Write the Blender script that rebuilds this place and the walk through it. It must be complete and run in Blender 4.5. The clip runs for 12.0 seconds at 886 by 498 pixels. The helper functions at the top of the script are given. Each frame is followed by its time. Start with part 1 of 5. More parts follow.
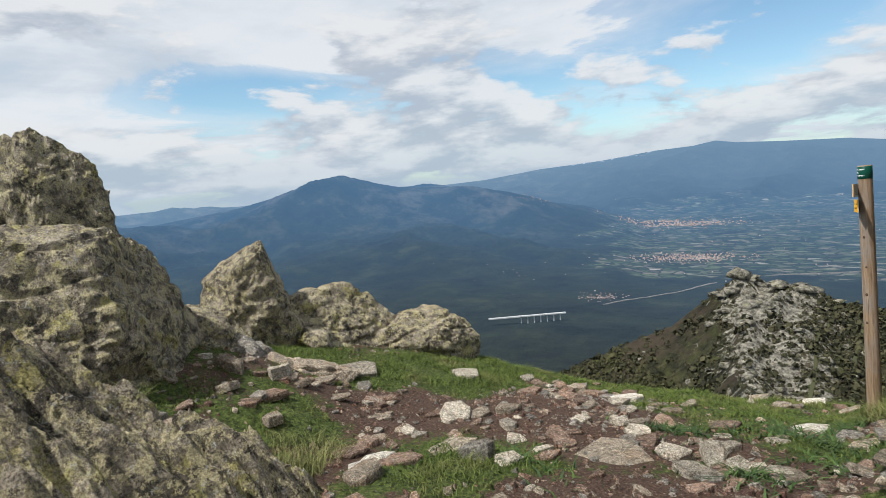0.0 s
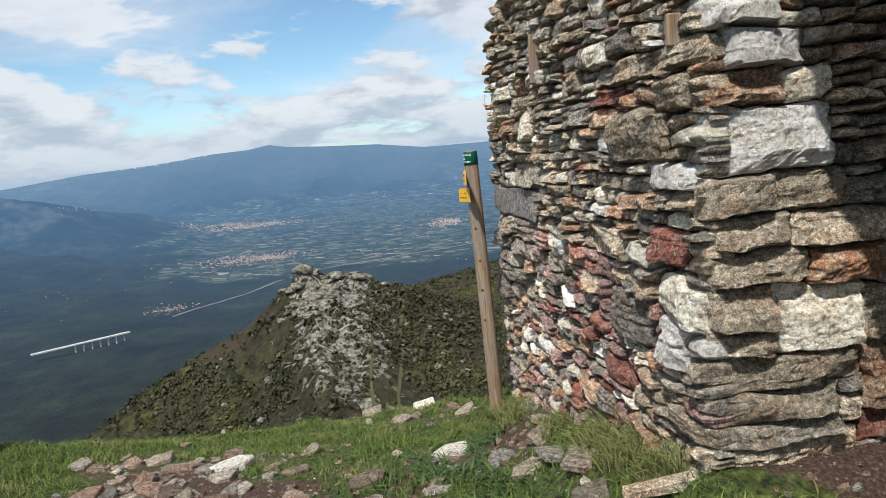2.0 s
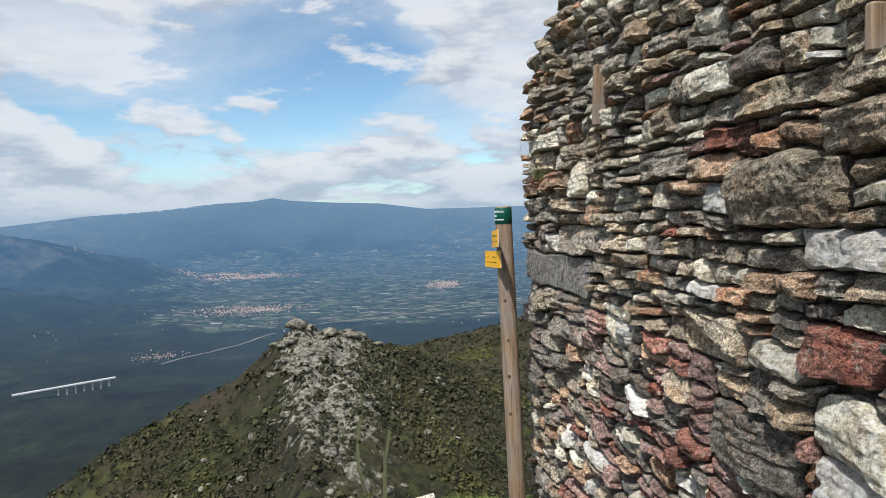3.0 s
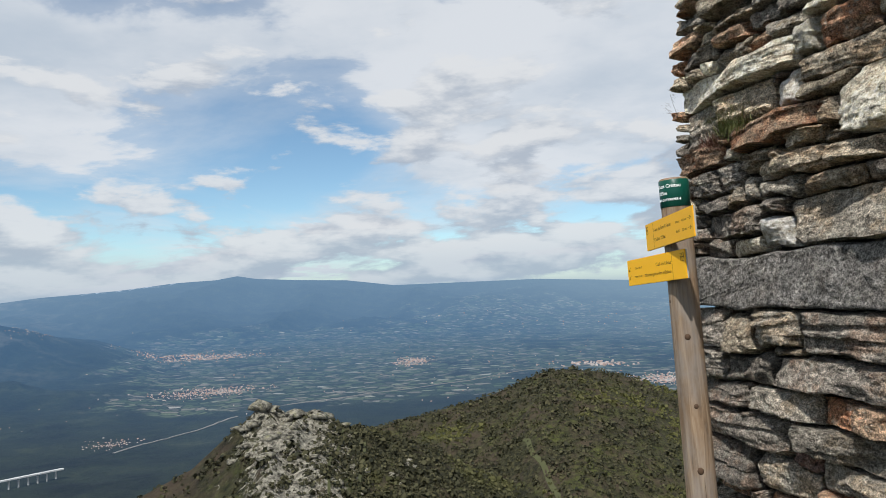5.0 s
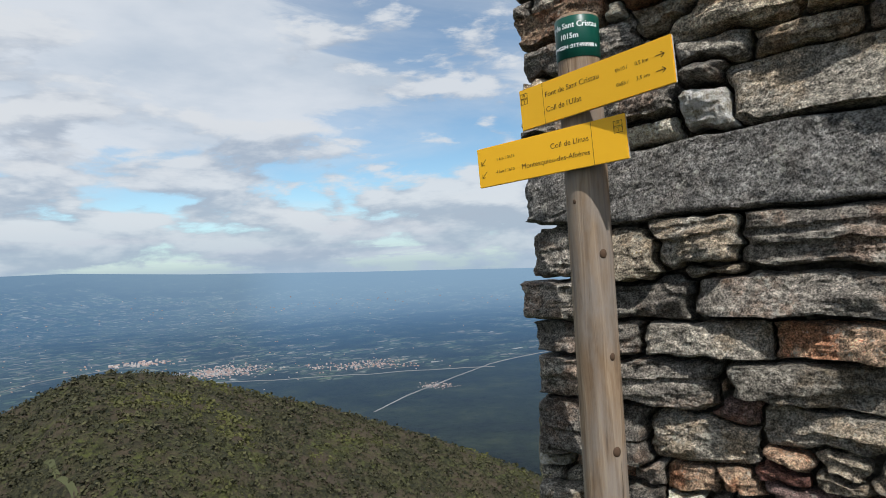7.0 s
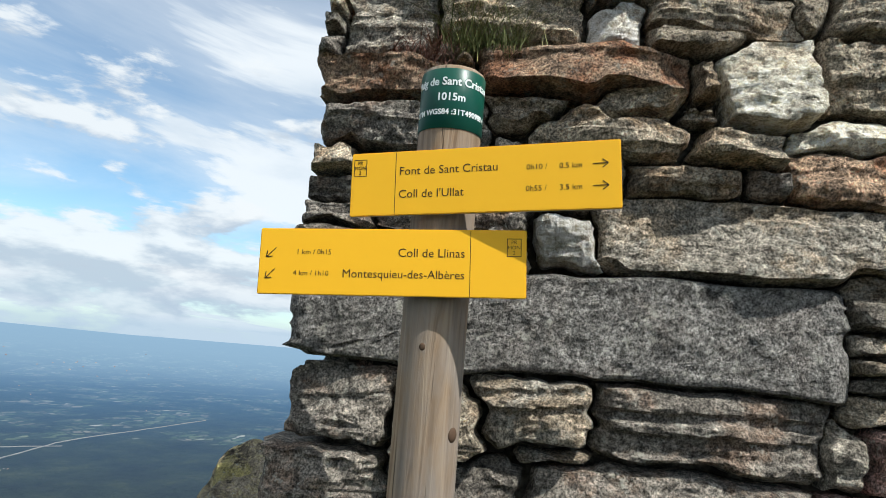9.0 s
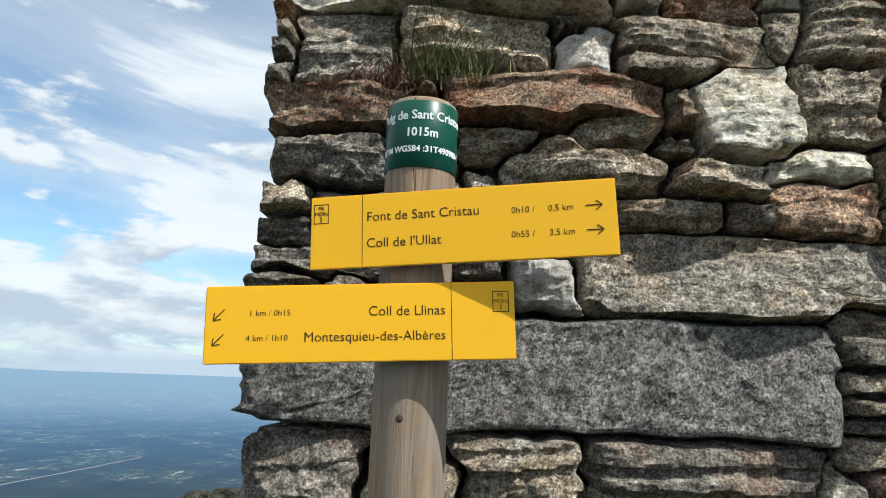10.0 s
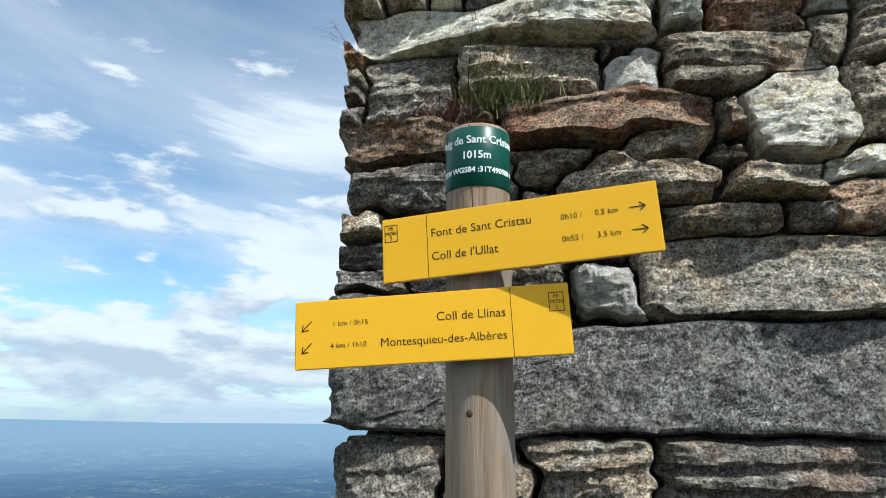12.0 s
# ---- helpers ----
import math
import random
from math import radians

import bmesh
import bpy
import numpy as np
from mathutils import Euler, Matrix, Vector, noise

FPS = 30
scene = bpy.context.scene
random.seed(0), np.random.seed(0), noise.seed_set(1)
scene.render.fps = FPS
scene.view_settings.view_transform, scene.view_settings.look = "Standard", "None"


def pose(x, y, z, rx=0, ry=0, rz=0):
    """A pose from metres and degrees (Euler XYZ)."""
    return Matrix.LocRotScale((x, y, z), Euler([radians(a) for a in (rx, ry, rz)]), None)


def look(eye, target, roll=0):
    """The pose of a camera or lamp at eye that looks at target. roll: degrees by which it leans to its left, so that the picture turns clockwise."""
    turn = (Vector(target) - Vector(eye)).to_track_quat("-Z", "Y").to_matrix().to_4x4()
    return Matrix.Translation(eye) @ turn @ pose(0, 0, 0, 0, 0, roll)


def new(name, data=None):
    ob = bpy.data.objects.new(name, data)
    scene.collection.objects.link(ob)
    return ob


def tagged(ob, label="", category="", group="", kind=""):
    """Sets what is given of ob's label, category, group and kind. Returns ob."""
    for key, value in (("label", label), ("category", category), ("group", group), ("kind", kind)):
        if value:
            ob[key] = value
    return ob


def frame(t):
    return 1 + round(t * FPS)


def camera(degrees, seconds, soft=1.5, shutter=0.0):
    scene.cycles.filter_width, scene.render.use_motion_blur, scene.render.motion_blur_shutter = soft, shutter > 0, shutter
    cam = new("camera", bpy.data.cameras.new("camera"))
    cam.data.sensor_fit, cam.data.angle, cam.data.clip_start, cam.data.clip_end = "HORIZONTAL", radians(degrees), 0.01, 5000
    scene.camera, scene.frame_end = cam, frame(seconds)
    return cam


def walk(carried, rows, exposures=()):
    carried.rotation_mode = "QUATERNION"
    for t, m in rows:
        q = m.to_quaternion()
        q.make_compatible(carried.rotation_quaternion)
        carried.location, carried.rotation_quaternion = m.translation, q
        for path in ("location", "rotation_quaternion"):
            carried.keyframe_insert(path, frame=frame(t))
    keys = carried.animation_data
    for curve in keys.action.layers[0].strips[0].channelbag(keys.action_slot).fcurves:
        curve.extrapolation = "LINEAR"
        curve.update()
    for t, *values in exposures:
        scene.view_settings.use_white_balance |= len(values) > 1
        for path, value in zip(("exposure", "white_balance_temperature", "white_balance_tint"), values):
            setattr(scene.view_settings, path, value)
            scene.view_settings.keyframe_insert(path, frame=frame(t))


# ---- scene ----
cam = camera(69.9, 12.0, soft=0.8)
PATH = [
    (0, (0.996, -5.931, 2.056), (-0.371, -4.486, 1.847), -4.4),
    (0.5, (0.694, -5.637, 2.021), (-0.414, -3.984, 1.818), -5.8),
    (1, (0.394, -5.345, 1.987), (-0.481, -3.564, 1.741), -3.4),
    (1.5, (0.236, -5.073, 1.995), (-0.136, -3.141, 1.633), -1.1),
    (2, (0.185, -4.621, 1.957), (-0.002, -2.654, 1.649), -5.0),
    (2.5, (0.079, -4.202, 1.955), (-0.026, -2.208, 1.842), -3.6),
    (3, (-0.038, -3.827, 1.907), (-0.209, -1.838, 1.793), -1.6),
    (3.2, (-0.106, -3.689, 1.892), (-0.393, -1.71, 1.867), -4.5),
    (4.8, (-0.668, -2.459, 1.635), (-0.843, -0.467, 1.638), -4.8),
    (5, (-0.771, -2.292, 1.579), (-0.831, -0.297, 1.7), -2.4),
    (5.5, (-0.965, -1.893, 1.506), (-0.773, 0.098, 1.505), -1.2),
    (6, (-1.094, -1.511, 1.414), (-0.556, 0.413, 1.513), -0.9),
    (6.5, (-1.195, -1.207, 1.387), (-0.184, 0.511, 1.548), -2.8),
    (6.7, (-1.192, -1.122, 1.367), (-0.106, 0.554, 1.47), -2.9),
    (8.3, (-1.04, -0.426, 1.394), (0.693, 0.556, 1.563), 2.4),
    (8.5, (-0.996, -0.386, 1.399), (0.754, 0.545, 1.66), 3.6),
    (9, (-0.919, -0.336, 1.493), (0.94, 0.332, 1.808), 4.9),
    (9.5, (-0.874, -0.266, 1.553), (1.001, 0.307, 1.943), 1.4),
    (10, (-0.837, -0.257, 1.553), (1.061, 0.238, 1.941), 2.3),
    (10.5, (-0.851, -0.268, 1.551), (1.022, 0.265, 2.004), 2.2),
    (11, (-0.848, -0.269, 1.545), (1.03, 0.259, 1.984), 2.6),
    (11.5, (-0.848, -0.27, 1.545), (1.03, 0.268, 1.97), 2.4),
    (12, (-0.899, -0.314, 1.494), (0.889, 0.427, 1.999), 0.6),
]
walk(cam, [(t, look(eye, target, roll)) for t, eye, target, roll in PATH],
     exposures=[(0.0, 0.12, 6250, 10), (1.5, 0.18, 6200, 10), (2.5, 0.12, 6050, 10), (5.0, 0.0, 6200, 10), (6.5, -0.10, 6050, 10), (8.5, 0.33, 6100, 7),
                (11.0, 0.36, 5950, 6), (12.0, 0.36, 5750, 4)])

# ---- light ----
SUN = Vector((-0.35, -0.94, 1.45)).normalized()      # towards the sun
world = bpy.data.worlds.new("sky")
scene.world = world
world.use_nodes = True


def build_sky():
    nt = world.node_tree
    nt.nodes.clear()
    N, L = nt.nodes.new, nt.links.new

    def math_node(op, a, b=None, clamp=False):
        n = N("ShaderNodeMath")
        n.operation, n.use_clamp = op, clamp
        for i, v in enumerate((a, b)):
            if v is None:
                continue
            if isinstance(v, (int, float)):
                n.inputs[i].default_value = v
            else:
                L(v, n.inputs[i])
        return n.outputs[0]

    def ramp(fac, stops):
        n = N("ShaderNodeValToRGB")
        n.color_ramp.interpolation = "EASE"
        while len(n.color_ramp.elements) < len(stops):
            n.color_ramp.elements.new(0.5)
        for e, (p, c) in zip(n.color_ramp.elements, stops):
            e.position = p
            e.color = (c, c, c, 1) if isinstance(c, (int, float)) else (*c, 1)
        L(fac, n.inputs[0])
        return n.outputs[0]

    def mix(fac, a, b):
        n = N("ShaderNodeMix")
        n.data_type = "RGBA"
        L(fac, n.inputs[0])
        for s, v in ((6, a), (7, b)):
            if isinstance(v, tuple):
                n.inputs[s].default_value = (*v, 1)
            else:
                L(v, n.inputs[s])
        return n.outputs[2]

    def noise_node(vec, scale, detail, rough, lac=2.0, dist=0.0):
        n = N("ShaderNodeTexNoise")
        L(vec, n.inputs["Vector"])
        n.inputs["Scale"].default_value = scale
        n.inputs["Detail"].default_value = detail
        n.inputs["Roughness"].default_value = rough
        n.inputs["Lacunarity"].default_value = lac
        n.inputs["Distortion"].default_value = dist
        return n.outputs["Fac"]

    tc = N("ShaderNodeTexCoord").outputs["Generated"]
    sep = N("ShaderNodeSeparateXYZ")
    L(tc, sep.inputs[0])
    X, Y, Z = sep.outputs
    up = math_node("MAXIMUM", Z, 0.0)
    den = math_node("ADD", up, 0.10)
    comb = N("ShaderNodeCombineXYZ")
    L(math_node("DIVIDE", X, den), comb.inputs[0])
    L(math_node("DIVIDE", Y, den), comb.inputs[1])
    deck = comb.outputs[0]                              # the cloud deck, seen in perspective

    sky = N("ShaderNodeTexSky")
    sky.sky_type, sky.sun_disc = "NISHITA", False
    sky.sun_elevation = math.asin(SUN.z)
    sky.sun_rotation = math.atan2(SUN.x, SUN.y)
    sky.altitude = 1000
    sky.air_density, sky.dust_density = 1.0, 0.6
    blue = N("ShaderNodeVectorMath")
    blue.operation = "MULTIPLY"
    L(sky.outputs[0], blue.inputs[0])
    blue.inputs[1].default_value = (0.150, 0.168, 0.160)

    az = math_node("ARCTAN2", math_node("MULTIPLY", X, -1.0), Y)
    el = math_node("ARCSINE", Z)

    def lobe(a, e, wa, we, lean=0.0):
        """A broad soft lobe of cloud about a bearing and height, in degrees."""
        u = math_node("SUBTRACT", az, math.radians(a))
        v = math_node("SUBTRACT", el, math.radians(e))
        u = math_node("SUBTRACT", u, math_node("MULTIPLY", v, lean))
        u, v = math_node("DIVIDE", u, math.radians(wa)), math_node("DIVIDE", v, math.radians(we))
        d = math_node("ADD", math_node("MULTIPLY", u, u), math_node("MULTIPLY", v, v))
        return math_node("POWER", 2.718, math_node("MULTIPLY", d, -1.0))

    def total(*terms):
        out = 0.0
        for k, f in terms:
            out = math_node("ADD", math_node("MULTIPLY", f, k), out)
        return out

    # high sheets: a great one over the mountains, one over the plain, with blue between
    where = total((0.30, lobe(46, 18, 22, 6.5, -0.7)), (0.30, lobe(-9, 17, 17, 6.0)), (-0.24, lobe(13, 12, 7, 4, -0.6)), (-0.30, lobe(58, 8.8, 9, 1.9)),
                  (0.20, lobe(-88, 20, 34, 20)), (0.20, lobe(0, 60, 400, 25)))
    veil = math_node("ADD", noise_node(deck, 0.42, 8, 0.58, dist=0.5), math_node("ADD", where, 0.05))
    veil_soft = ramp(veil, ((0.44, 0.0), (0.72, 1.0)))
    veil_hard = ramp(veil, ((0.575, 0.0), (0.64, 1.0)))
    veil = math_node("MAXIMUM", math_node("MULTIPLY", veil_soft, 0.75), veil_hard)
    sheet_col = ramp(noise_node(deck, 0.8, 6, 0.55), ((0.32, (0.68, 0.75, 0.82)), (0.56, (0.97, 0.98, 0.985))))
    c = mix(math_node("MULTIPLY", veil, 0.93), blue.outputs[0], sheet_col)
    # heaped clouds low over the horizon
    st = N("ShaderNodeMapping")
    L(tc, st.inputs[0])
    st.inputs["Scale"].default_value = (5.0, 5.0, 15.0)
    puffs = noise_node(st.outputs[0], 1.0, 7, 0.56, dist=0.15)
    band = math_node("ADD", ramp(Z, ((0.0, 0.45), (0.03, 0.80), (0.09, 0.74), (0.125, 0.46), (0.24, 0.20), (0.38, 0.0))), total((0.45, lobe(30, 1.6, 10, 1.3)), (-0.22, lobe(-85, 18, 30, 12))))
    cover = math_node("ADD", puffs, math_node("MULTIPLY", band, 0.22))
    heap = ramp(cover, ((0.555, 0.0), (0.64, 1.0)))
    sh = N("ShaderNodeMapping")
    L(tc, sh.inputs[0])
    sh.inputs["Location"].default_value = (0.03, 0.0, 0.35)
    sh.inputs["Scale"].default_value = (5.0, 5.0, 15.0)
    lit = ramp(math_node("SUBTRACT", puffs, math_node("SUBTRACT", noise_node(sh.outputs[0], 1.0, 5, 0.55), 0.5)),
               ((0.40, (0.55, 0.61, 0.69)), (0.60, (0.96, 0.96, 0.95))))
    c = mix(math_node("MULTIPLY", heap, 0.9), c, lit)
    # pale air at the horizon
    air = ramp(Z, ((0.0, 0.72), (0.02, 0.38), (0.09, 0.0)))
    c = mix(air, c, (0.46, 0.60, 0.74))
    bg = N("ShaderNodeBackground")
    L(c, bg.inputs[0])
    bg.inputs[1].default_value = 0.78
    out = N("ShaderNodeOutputWorld")
    L(bg.outputs[0], out.inputs[0])


build_sky()
sun_data = bpy.data.lights.new("sun", "SUN")
sun_data.energy, sun_data.angle, sun_data.color = 5.0, radians(0.53), (1.0, 0.95, 0.87)
sun = new("sun", sun_data)
sun.matrix_world = look(SUN * 50, (0, 0, 0))

# ---- materials ----
def material(name, tone, rough=0.9):
    """A node material; tone(t) gives the colour socket, bump height socket and bump strength."""
    m = bpy.data.materials.new(name)
    m.use_nodes = True
    t = Nodes(m.node_tree)
    t.bsdf.inputs["Roughness"].default_value = rough
    tone(t)
    return m


class Nodes:
    def __init__(self, tree):
        self.tree = tree
        self.bsdf = next(n for n in tree.nodes if n.type == "BSDF_PRINCIPLED")
        self.bsdf.inputs["Specular IOR Level"].default_value = 0.25

    def node(self, kind):
        return self.tree.nodes.new(kind)

    def link(self, a, b):
        self.tree.links.new(a, b)

    def put(self, socket, v):
        if isinstance(v, (int, float)):
            socket.default_value = v
        elif isinstance(v, tuple):
            socket.default_value = (*v, 1) if len(v) == 3 and len(socket.default_value) == 4 else v
        else:
            self.link(v, socket)

    def coords(self, kind="Object", scale=(1, 1, 1), spin=(0, 0, 0), shift=None):
        n = self.node("ShaderNodeMapping")
        self.link(self.node("ShaderNodeTexCoord").outputs[kind], n.inputs[0])
        n.inputs["Scale"].default_value = scale
        n.inputs["Rotation"].default_value = spin
        if shift is not None:
            self.link(shift, n.inputs["Location"])
        return n.outputs[0]

    def position(self):
        return self.node("ShaderNodeNewGeometry").outputs["Position"]

    def noise(self, vec, scale, detail=4, rough=0.55, dist=0.0):
        n = self.node("ShaderNodeTexNoise")
        self.link(vec, n.inputs["Vector"])
        for k, v in (("Scale", scale), ("Detail", detail), ("Roughness", rough), ("Distortion", dist)):
            n.inputs[k].default_value = v
        return n.outputs["Fac"]

    def cells(self, vec, scale, feature="F1", out="Distance", rand=1.0):
        n = self.node("ShaderNodeTexVoronoi")
        n.feature = feature
        self.link(vec, n.inputs["Vector"])
        n.inputs["Scale"].default_value = scale
        n.inputs["Randomness"].default_value = rand
        return n.outputs[out]

    def ramp(self, fac, *stops):
        n = self.node("ShaderNodeValToRGB")
        while len(n.color_ramp.elements) < len(stops):
            n.color_ramp.elements.new(0.5)
        for e, (p, c) in zip(n.color_ramp.elements, stops):
            e.position = p
            e.color = (c, c, c, 1) if isinstance(c, (int, float)) else (*c, 1)
        self.link(fac, n.inputs[0])
        return n.outputs[0]

    def mix(self, fac, a, b, blend="MIX"):
        n = self.node("ShaderNodeMix")
        n.data_type, n.blend_type = "RGBA", blend
        self.put(n.inputs[0], fac)
        self.put(n.inputs[6], a)
        self.put(n.inputs[7], b)
        return n.outputs[2]

    def math(self, op, a, b=0.0, clamp=False):
        n = self.node("ShaderNodeMath")
        n.operation, n.use_clamp = op, clamp
        self.put(n.inputs[0], a)
        self.put(n.inputs[1], b)
        return n.outputs[0]

    def chance(self):
        return self.node("ShaderNodeObjectInfo").outputs["Random"]

    def island(self):
        return self.node("ShaderNodeNewGeometry").outputs["Random Per Island"]

    def attribute(self, name, out="Fac"):
        n = self.node("ShaderNodeAttribute")
        n.attribute_name = name
        return n.outputs[out]

    def colour(self, c):
        self.put(self.bsdf.inputs["Base Color"], c)

    def bump(self, height, strength=0.5, distance=0.02):
        n = self.node("ShaderNodeBump")
        self.link(height, n.inputs["Height"])
        n.inputs["Strength"].default_value, n.inputs["Distance"].default_value = strength, distance
        self.link(n.outputs[0], self.bsdf.inputs["Normal"])


def stone_tone(light, dark, rust=(0.30, 0.15, 0.07), rust_amount=0.5, streak=7.0, grit=1.0, gain=1.42):
    """Slaty masonry stone: layered bed, coarse grain, mineral stains, pale lichen and black crust, own tone for each stone."""
    def tone(t):
        p = t.position()
        own = t.math("FRACT", t.math("ADD", t.chance(), t.island()))
        st = t.node("ShaderNodeMapping")
        t.link(p, st.inputs[0])
        st.inputs["Scale"].default_value = (1, 1, 1 + streak * 0.22)
        fine = t.noise(st.outputs[0], 20, 9, 0.78, 0.3)
        mid = t.noise(p, 55, 8, 0.82)
        grain = t.noise(p, 210, 5, 0.8)
        c = t.mix(t.ramp(fine, (0.40, 0.0), (0.60, 1.0)), dark, light)
        c = t.mix(t.math("MULTIPLY", t.ramp(t.noise(p, 7, 6, 0.7), (0.50, 0.0), (0.58, 1.0)), rust_amount), c, rust)
        c = t.mix(0.75, c, t.ramp(mid, (0.40, 0.12), (0.60, 0.9)), "OVERLAY")
        c = t.mix(0.9 * grit, c, t.ramp(grain, (0.40, 0.08), (0.60, 0.94)), "OVERLAY")
        spots = t.ramp(t.noise(p, 31, 8, 0.8), (0.575, 0.0), (0.60, 1.0))
        c = t.mix(t.math("MULTIPLY", spots, 0.55), c, (0.56, 0.55, 0.48))
        crust = t.ramp(t.noise(p, 17, 9, 0.8), (0.40, 1.0), (0.455, 0.0))
        pits = t.ramp(t.noise(p, 75, 6, 0.8), (0.36, 1.0), (0.42, 0.0))
        c = t.mix(t.math("MULTIPLY", t.math("MAXIMUM", t.math("MULTIPLY", crust, 0.75), pits), 0.62), c, (0.032, 0.029, 0.025))
        c = t.mix(1.0, c, t.ramp(own, (0.0, 0.52), (1.0, 1.0)), "MULTIPLY")
        c = t.mix(1.0, c, (gain, gain * 0.97, gain * 0.935), "MULTIPLY")
        t.colour(c)
        h = t.math("ADD", t.math("MULTIPLY", fine, 0.9), t.math("MULTIPLY", mid, 0.8))
        h = t.math("ADD", h, t.math("MULTIPLY", grain, 0.35))
        t.bump(h, 1.0, 0.014)
    return tone


M_STONE = {
    "grey": material("grey schist", stone_tone((0.40, 0.368, 0.312), (0.15, 0.135, 0.112), (0.34, 0.22, 0.10), 0.3), 0.85),
    "pale": material("pale gneiss", stone_tone((0.820, 0.792, 0.673), (0.420, 0.385, 0.315), (0.38, 0.25, 0.12), 0.3, grit=0.5), 0.85),
    "tan": material("tan schist", stone_tone((0.55, 0.475, 0.365), (0.20, 0.168, 0.125), (0.34, 0.19, 0.08), 0.35), 0.85),
    "rust": material("rusty schist", stone_tone((0.54, 0.375, 0.25), (0.20, 0.142, 0.10), (0.34, 0.13, 0.055), 0.6), 0.85),
    "red": material("red stone", stone_tone((0.356, 0.165, 0.119), (0.140, 0.070, 0.059), (0.30, 0.08, 0.045), 0.5), 0.85),
    "dark": material("dark slate", stone_tone((0.30, 0.272, 0.235), (0.085, 0.077, 0.067), rust_amount=0.25), 0.8),
    "white": material("white quartz stone", stone_tone((0.820, 0.820, 0.818), (0.560, 0.532, 0.462), (0.45, 0.33, 0.2), 0.2, 4.0, 0.4), 0.75),
    "mauve": material("purple-brown schist", stone_tone((0.40, 0.275, 0.245), (0.15, 0.10, 0.09), (0.33, 0.14, 0.09), 0.4), 0.85),
    "block": material("grey granite block", stone_tone((0.30, 0.29, 0.275), (0.13, 0.126, 0.12), rust_amount=0.05, streak=1.2, gain=1.6), 0.9),
}


M_PATH = {
    "tan": material("tan path schist", stone_tone((0.36, 0.31, 0.245), (0.17, 0.145, 0.112), rust_amount=0.2, streak=2.0, gain=1.2), 0.9),
    "pale": material("pale path stone", stone_tone((0.50, 0.46, 0.385), (0.27, 0.245, 0.20), rust_amount=0.1, streak=2.0, gain=1.2), 0.9),
    "white": material("white path quartz", stone_tone((0.68, 0.65, 0.58), (0.42, 0.40, 0.35), rust_amount=0.1, streak=2.0, gain=1.2), 0.85),
    "rust": material("reddish path schist", stone_tone((0.30, 0.215, 0.165), (0.13, 0.09, 0.07), rust_amount=0.2, streak=2.0, gain=1.2), 0.9),
    "red": material("red path chips", stone_tone((0.22, 0.13, 0.10), (0.10, 0.058, 0.045), rust_amount=0.2, streak=2.0, gain=1.2), 0.9),
    "grey": material("grey path schist", stone_tone((0.28, 0.265, 0.235), (0.12, 0.113, 0.10), rust_amount=0.1, streak=2.0, gain=1.2), 0.9),
}


def mortar_tone(t):
    p = t.position()
    c = t.ramp(t.noise(p, 16, 6, 0.7), (0.36, (0.03, 0.025, 0.02)), (0.50, (0.10, 0.082, 0.062)), (0.62, (0.28, 0.24, 0.185)), (0.72, (0.50, 0.46, 0.38)))
    t.colour(c)
    t.bump(t.noise(p, 60, 5, 0.7), 0.9, 0.03)


M_MORTAR = material("dark earth mortar", mortar_tone, 1.0)


def rock_tone(t):
    """Weathered outcrop rock with grey-green and yellow lichen."""
    p = t.position()
    base = t.ramp(t.noise(p, 3.5, 8, 0.68, 0.5), (0.38, (0.08, 0.068, 0.052)), (0.5, (0.27, 0.23, 0.172)), (0.61, (0.50, 0.43, 0.33)))
    lichen = t.ramp(t.noise(p, 13, 8, 0.75), (0.495, 0.0), (0.525, 1.0))
    c = t.mix(t.math("MULTIPLY", lichen, 0.75), base, (0.58, 0.51, 0.30))
    yellow = t.ramp(t.noise(p, 4.2, 6, 0.75), (0.56, 0.0), (0.63, 1.0))
    c = t.mix(t.math("MULTIPLY", yellow, 0.6), c, (0.50, 0.45, 0.14))
    pale = t.ramp(t.noise(p, 24, 6, 0.75), (0.60, 0.0), (0.64, 1.0))
    c = t.mix(pale, c, (0.52, 0.52, 0.47))
    black = t.ramp(t.noise(p, 11, 9, 0.8), (0.42, 1.0), (0.46, 0.0))
    c = t.mix(t.math("MULTIPLY", black, 0.85), c, (0.035, 0.032, 0.028))
    c = t.mix(0.7, c, t.ramp(t.noise(p, 90, 6, 0.8), (0.40, 0.12), (0.60, 0.9)), "OVERLAY")
    t.colour(c)
    h = t.math("ADD", t.noise(p, 7, 10, 0.78), t.math("MULTIPLY", t.noise(p, 60, 5, 0.75), 0.35))
    t.bump(h, 1.0, 0.10)


M_ROCK = material("lichen covered rock", rock_tone, 0.92)


